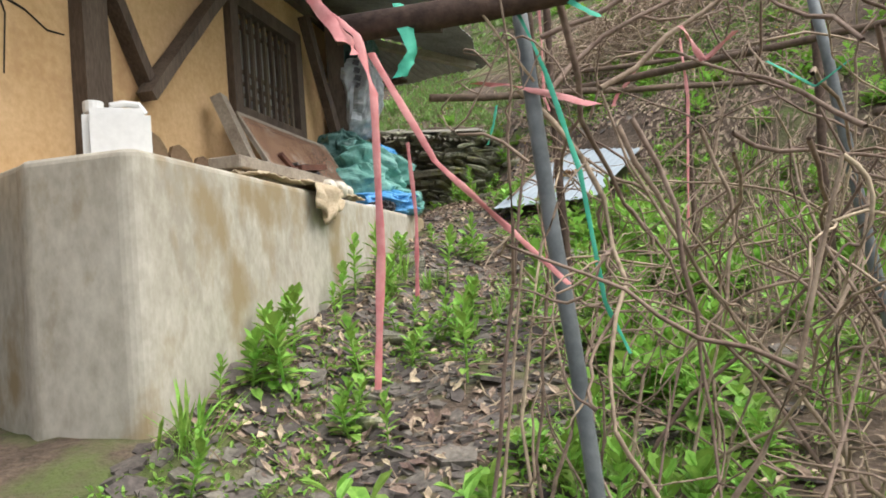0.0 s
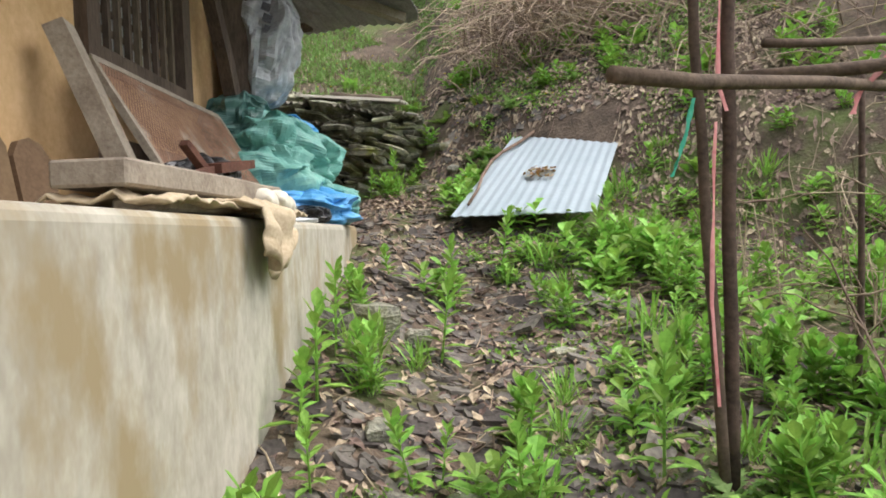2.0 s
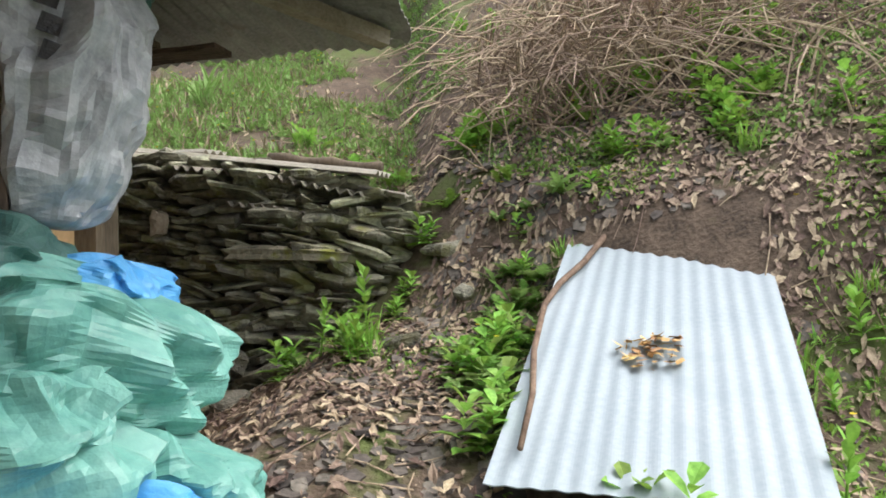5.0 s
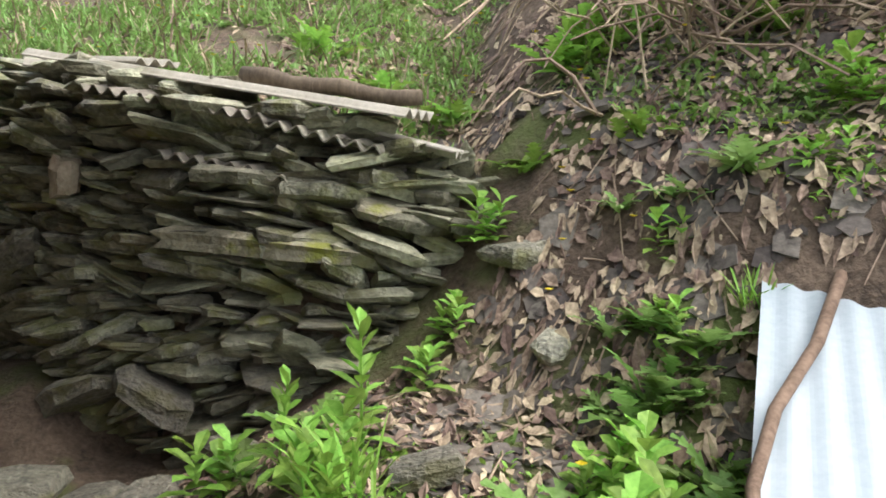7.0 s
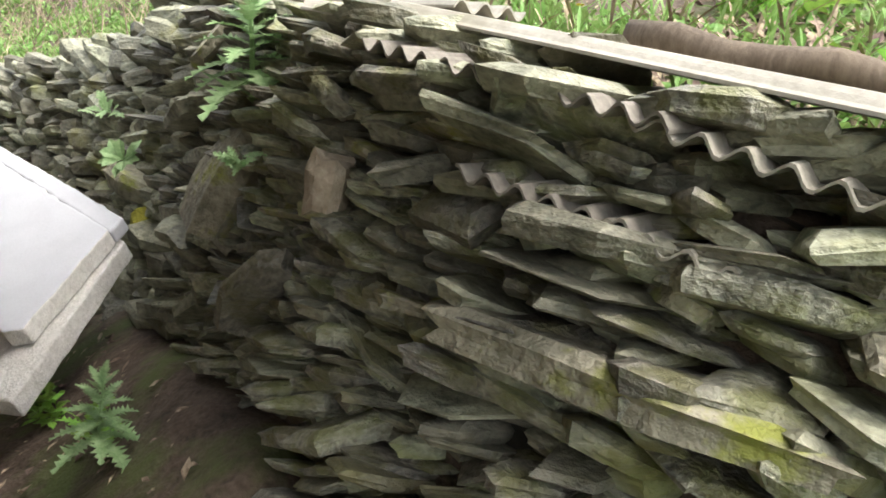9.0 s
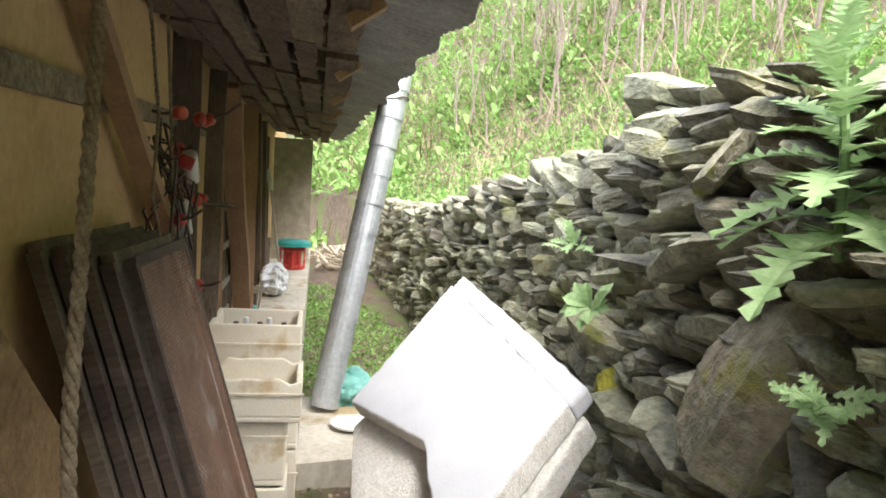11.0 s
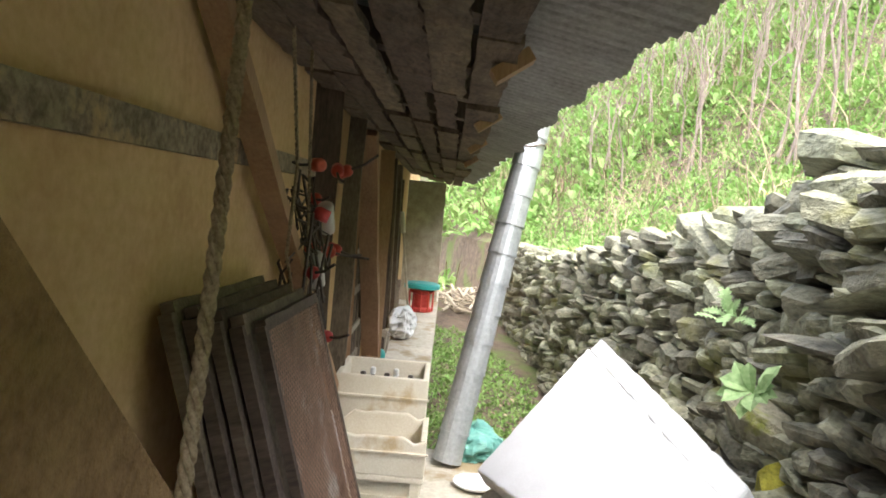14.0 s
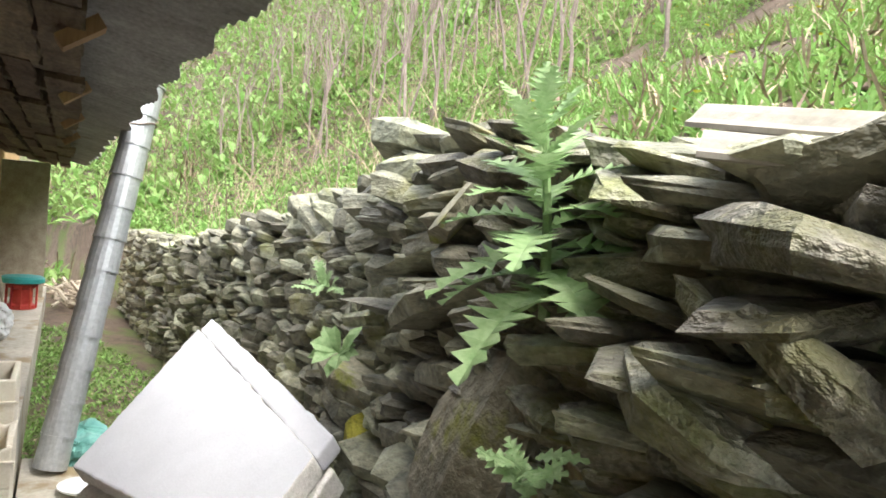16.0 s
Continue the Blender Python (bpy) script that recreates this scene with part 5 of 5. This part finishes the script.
scatter("leaf_litter", "brown dead leaves in the passage", "leaves", DRY, 2200, lambda r: (r.uniform(-9, -2.2), r.uniform(7.2, 10.2)), flat_leaf, 8)
scatter("leaf_litter", "brown dead leaves on the hillside", "leaves", DRY, 7000, lambda r: (r.uniform(-10, 3), r.uniform(8.4, 16)), flat_leaf, 9)
scatter("slate_chips", "dark slate chips strewn on the path", "stones", CHIP, 4600, lambda r: (r.gauss(-0.85, 0.55), r.uniform(1.2, 8.4)), chip, 10)
def twig(b, r, x, y, z):
    a, L = r.uniform(0, 6.28), r.uniform(0.06, 0.28)
    p = [(x + math.cos(a) * L * t + r.gauss(0, 0.008), y + math.sin(a) * L * t + r.gauss(0, 0.008)) for t in (0, 0.5, 1)]
    b.tube([(u, v, ground_z(u, v) + 0.012) for u, v in p], 0.0035, 0.002, 4, closed=False)
scatter("fallen_twigs", "thin dry twigs strewn over the leaf litter", "twigs", TWIG, 1500, lambda r: (r.uniform(-2.0, 2.2), r.uniform(2.0, 9.6)), twig, 25)
def dots(b, r, x, y, z):
    p = Vector((x, y, z + r.uniform(0.06, 0.16)))
    for i in range(4):
        leaf(b, p, i * 1.57, 0.4, 0.014, 0.013, 0.0)
scatter("yellow_flowers", "tiny yellow flowers among the weeds", "flowers", YELLOW, 420, lambda r: above_wall(r) if r.random() < 0.7 else (r.uniform(-1, 2.5), r.uniform(6, 9)), dots, 11)
# stems of dry brush on the bank
db = Build()
for i in range(1100):
    x, y = (rng.gauss(0.0, 0.55), rng.gauss(8.65, 0.5)) if i < 800 else (U(0.8, 3.5), U(6.6, 9.5))
    z = ground_z(x, y)
    a, L, hgt = U(0, 6.28), U(0.3, 1.0), U(0.08, 0.4)
    if x < 0.6 and (y < 7.95 or x < -0.85):
        continue
    db.tube([(x + math.cos(a) * L * t, y + math.sin(a) * L * t - 0.3 * t * t, max(z, ground_z(x + math.cos(a) * L * t, y + math.sin(a) * L * t - 0.3 * t * t)) + hgt * math.sin(math.pi * (0.1 + 0.85 * t)) + 0.03 * U(-1, 1)) for t in (0, .2, .4, .6, .8, 1)], U(0.004, 0.008), 0.003, 4, closed=False)
thing("dry_brush", "tangled grey-brown dry brush on the bank", "brush", db, TWIG, kind="stuff")
fb = Build()
for i in range(1500):
    x = U(-28, -7)
    y = along(WALL, max(x, -16)) + (0 if x > -16 else -0.24 * (x + 16)) + 0.6 + 11 * rng.random()
    z, h, dx_, dy_ = ground_z(x, y), U(0.3, 1.0), U(-.6, .6), U(-.6, .6)
    fb.tube([(x, y, z), (x + dx_ * 0.4, y + dy_ * 0.4, z + h * 0.6), (x + dx_, y + dy_, z + h)], 0.007, 0.003, 3, closed=False)
thing("dry_brush", "grey-brown dry brush on the far hillside", "brush", fb, TWIG, kind="stuff")
# stalks of last year's growth in the garden
dk = Build()
for i in range(260):
    x, y = U(0.3, 3.5), U(1.8, 5.5)
    z = ground_z(x, y)
    dk.tube([(x, y, z), (x + U(-.08, .08), y + U(-.08, .08), z + U(0.2, 0.5)), (x + U(-.2, .2), y + U(-.2, .2), z + U(0.3, 0.8))], 0.004, 0.002, 4, closed=False)
thing("dry_stalks", "dead brown stalks standing among the weeds", "stalks", dk, TWIG, kind="stuff")

# bare saplings on the far slope
def sapling(seed):
    r = random.Random(seed)
    ob = thing("bare_sapling", "bare grey spring sapling on the far hillside", "tree", group="saplings on the hillside")
    h = r.uniform(2.0, 3.6)
    trunk = [Vector((0.12 * r.gauss(0, 1) * i / 5, 0.12 * r.gauss(0, 1) * i / 5, h * i / 5)) for i in range(6)]
    part("trunk", Build().tube(trunk, 0.028, 0.008, 5, closed=False), SAPLING, ob)
    for i in range(10):
        t = r.uniform(0.25, 0.95)
        p = trunk[int(t * 5)].lerp(trunk[min(5, int(t * 5) + 1)], t * 5 % 1)
        a, L = r.uniform(0, 6.28), r.uniform(0.4, 1.1)
        q = p + Vector((math.cos(a) * 0.4, math.sin(a) * 0.4, 0.9)) * L
        part("branch", Build().tube([p, p.lerp(q, 0.5) + Vector((r.gauss(0, .05), r.gauss(0, .05), 0)), q], 0.009, 0.003, 4, closed=False), SAPLING, ob)
    return ob
SAPLING = mat("pale_grey_bark", (0.17, 0.13, 0.11), (0.30, 0.25, 0.22), 9, 0.9, 0.3, 50)
protos = [sapling(i) for i in range(4)]
for i in range(75):
    x = U(-24, -6)
    y = along(WALL, max(x, -16)) + U(3.0, 9)
    m = pose(x, y, ground_z(x, y) - 0.05, U(-8, 8), U(-8, 8), U(0, 360))
    if i < 4:
        protos[i].matrix_world = m
    else:
        copy_thing(protos[i % 4], m)

# larger loose stones by the path
def loose_stone(c, size, rot, seed):
    return thing("loose_stone", "flat grey-brown stone lying on the path", "stone", slab(seed, *size), SLATE, "loose stones", m=pose(c[0], c[1], ground_z(*c) + size[2] * 0.25, *rot))

# ---- dry-stone wall ----
def slab(seed, lx, ly, lz):
    """A split schist plate with uneven corners and a splintered rim, about lx by ly by lz."""
    r = random.Random(seed)
    n, b = 7, Build()
    ang = sorted(2 * math.pi * (i + r.uniform(-0.36, 0.36)) / n for i in range(n))
    rad = [r.uniform(0.74, 1.16) for _ in range(n)]
    tilt, lean_x, lean_y = r.uniform(-0.5, 0.5), r.uniform(-0.08, 0.08), r.uniform(-0.08, 0.08)
    for z, k in ((-0.5, r.uniform(0.72, 0.92)), (-0.12, r.uniform(0.90, 1.0)), (0.16, 1.0), (0.5, r.uniform(0.68, 0.92))):
        for i, a in enumerate(ang):
            q = rad[i] * k * r.uniform(0.93, 1.07)
            c, s = math.cos(a) * q + lean_x * z, math.sin(a) * q + lean_y * z
            b.v.append((lx / 2 * c, ly / 2 * s, lz * (z * (1 + tilt * c) + r.uniform(-0.09, 0.09))))
    for j in range(3):
        b.f += [(j * n + i, j * n + (i + 1) % n, (j + 1) * n + (i + 1) % n, (j + 1) * n + i) for i in range(n)]
    b.f += [tuple(range(n - 1, -1, -1)), tuple(range(3 * n, 4 * n))]
    return b

# earth core set behind the slabs, coloured near black as shade between them
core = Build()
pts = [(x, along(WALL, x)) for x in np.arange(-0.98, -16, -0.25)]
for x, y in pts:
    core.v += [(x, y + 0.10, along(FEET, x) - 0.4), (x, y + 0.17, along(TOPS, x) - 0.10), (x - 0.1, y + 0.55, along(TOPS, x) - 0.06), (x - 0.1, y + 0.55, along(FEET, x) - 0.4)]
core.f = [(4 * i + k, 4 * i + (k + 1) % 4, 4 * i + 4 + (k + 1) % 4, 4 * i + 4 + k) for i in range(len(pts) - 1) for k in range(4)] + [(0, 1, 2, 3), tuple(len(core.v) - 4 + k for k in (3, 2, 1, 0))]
stone_wall = thing("stone_wall", "dry-stone retaining wall of dark mossy schist slabs", "stone wall", core, GAP_SHADE, kind="structure")

YELLOWMOSS = mat("yellow_moss", (0.20, 0.19, 0.03), (0.46, 0.42, 0.06), 30, 0.95, 1.0, 90, bump_d=0.02)
PALESTONE = mat("pale_boulder_stone", (0.28, 0.23, 0.17), (0.46, 0.39, 0.30), 12, 0.85, 0.8, 50, bump_d=0.02)

def stone_wall_pieces():
    r = random.Random(21)
    kinds = []
    for i in range(34):
        lz = r.uniform(0.016, 0.05)
        w = r.uniform(0.13, 0.30) if i % 5 else r.uniform(0.30, 0.44)
        kinds.append((lz, slab(i, w, r.uniform(0.24, 0.38), lz)))
    meshes = [b.mesh("stone", MOSSY if i % 8 == 4 else SLATE) for i, (_, b) in enumerate(kinds)]
    rest, singles = Build(), 0
    x = -1.0
    while x > -15.5:
        big = 1.0 + 0.6 * smooth(-3.0, -4.4, x)
        step = r.uniform(0.10, 0.15) * big
        y = along(WALL, x)
        dx = along(WALL, x - 0.1) - along(WALL, x + 0.1)
        turn = math.atan2(dx, -0.2)           # direction of the wall towards -x
        z, top = along(FEET, x) - 0.1 + r.uniform(0, 0.05), along(TOPS, x)
        while z < top + 0.03:
            i = r.randrange(len(kinds))
            thick = 1.0 + 0.55 * smooth(-3.8, -5.2, x)
            lz = kinds[i][0] * big * thick
            lean = noise.noise((x * 1.4, z * 1.8, 4))
            dip = r.gauss(0, 8) + 22 * lean + (-20 * smooth(2.6, 1.9, z) if -4.2 < x < -1.9 else 0)
            k = r.uniform(0.7, 1.2)
            out = r.uniform(-0.075, 0.085) * (1.6 - 0.6 * thick) + 0.05 * noise.noise((x * 2, z * 3, 8))
            m = Matrix.Translation((x + r.uniform(-0.07, 0.07), y + out + 0.10 + 0.06 * smooth(1.2, 3.0, z), z + lz / 2)) @ pose(0, 0, 0, r.gauss(-9, 11), dip, math.degrees(turn) + 180 + r.gauss(0, 22 - 8 * (thick - 1))) @ Matrix.Diagonal((k * big, 1, big * thick, 1))
            if -5.0 < x < -1.5 and singles < 300 and z > along(FEET, x) + 0.15 and r.random() < 0.5:
                ob = new("stone", meshes[i])
                ob.parent, ob.matrix_basis, singles = stone_wall, m, singles + 1
            else:
                rest.add(kinds[i][1].v, kinds[i][1].f, m)
            z += lz * r.uniform(0.66, 1.0) + 0.005
        x -= step
    tagged(part("small_stones", rest, SLATE_J, stone_wall), kind="stuff")
    # large named pieces
    for name, c, size, rot, mm in (("long_slab", (-1.87, 7.88, 2.54), (0.80, 0.24, 0.075), (-8, 2, -10), MOSSY), ("mossy_boulder", (-3.46, 8.56, 2.59), (0.46, 0.22, 0.36), (-22, 6, -28), MOSSY),
                              ("pale_boulder", (-2.63, 8.08, 2.73), (0.11, 0.14, 0.12), (0, 5, 0), PALESTONE), ("top_slab", (-4.05, 9.22, 3.29), (1.15, 0.42, 0.09), (-4, 2, -28), SLATE),
                              ("mossy_slab", (-4.75, 9.22, 2.38), (0.42, 0.34, 0.12), (-10, 12, -28), MOSSY), ("leaning_slab", (-3.82, 8.80, 3.09), (0.30, 0.07, 0.26), (-38, -25, -28), MOSSY), ("dark_slab", (-2.70, 8.17, 3.035), (0.32, 0.26, 0.05), (-8, 6, -22), SLATE), ("tilted_slab", (-2.82, 8.20, 2.96), (0.12, 0.16, 0.03), (-40, 14, -40), SLATE), ("tilted_slab", (-2.68, 8.12, 2.93), (0.16, 0.18, 0.045), (-34, 18, -30), SLATE), ("stepped_slab", (-2.80, 8.17, 2.86), (0.30, 0.2, 0.06), (-12, 22, -24), SLATE), ("mossy_slab", (-4.55, 9.12, 2.22), (0.2, 0.2, 0.08), (-16, 18, -28), YELLOWMOSS),
                              ("dipping_slab", (-2.95, 8.20, 2.40), (0.48, 0.20, 0.07), (-10, -42, -24), SLATE), ("wedge_slab", (-2.55, 7.99, 1.98), (0.42, 0.26, 0.09), (-18, -24, -14), SLATE),
                              ("wedge_slab", (-2.25, 7.90, 2.02), (0.40, 0.26, 0.10), (-18, 26, -10), SLATE), ("brow_slab", (-2.42, 8.10, 2.96), (0.30, 0.28, 0.05), (-6, -4, -16), SLATE)):
        ob = part(name, slab(int(abs(c[0]) * 1000) % 997, *size), mm, stone_wall)
        ob.matrix_basis = pose(*c, *rot)
stone_wall_pieces()
for i, (c, size) in enumerate((((-1.25, 7.15), (0.24, 0.17, 0.06)), ((-1.30, 4.45), (0.26, 0.18, 0.10)), ((-1.42, 4.35), (0.2, 0.14, 0.10)), ((-1.12, 4.4), (0.14, 0.12, 0.08)), ((-1.1, 3.3), (0.2, 0.13, 0.05)), ((-0.95, 3.4), (0.18, 0.12, 0.05)),
                               ((-1.05, 7.8), (0.22, 0.14, 0.07)), ((-0.95, 7.55), (0.18, 0.12, 0.06)), ((-1.2, 3.6), (0.16, 0.12, 0.05)), ((-2.3, 7.6), (0.3, 0.22, 0.08)), ((-2.6, 7.65), (0.34, 0.24, 0.09)), ((-2.1, 7.55), (0.26, 0.2, 0.08)), ((-2.85, 7.8), (0.3, 0.2, 0.09)), ((-1.85, 7.62), (0.24, 0.16, 0.07)), ((-2.45, 7.45), (0.22, 0.16, 0.06)), ((-0.55, 4.4), (0.15, 0.1, 0.04)), ((-1.0, 6.6), (0.16, 0.1, 0.04)), ((-0.9, 2.5), (0.16, 0.11, 0.04)))):
    loose_stone(c, size, (U(-10, 10), U(-10, 10), U(0, 360)), 300 + i)
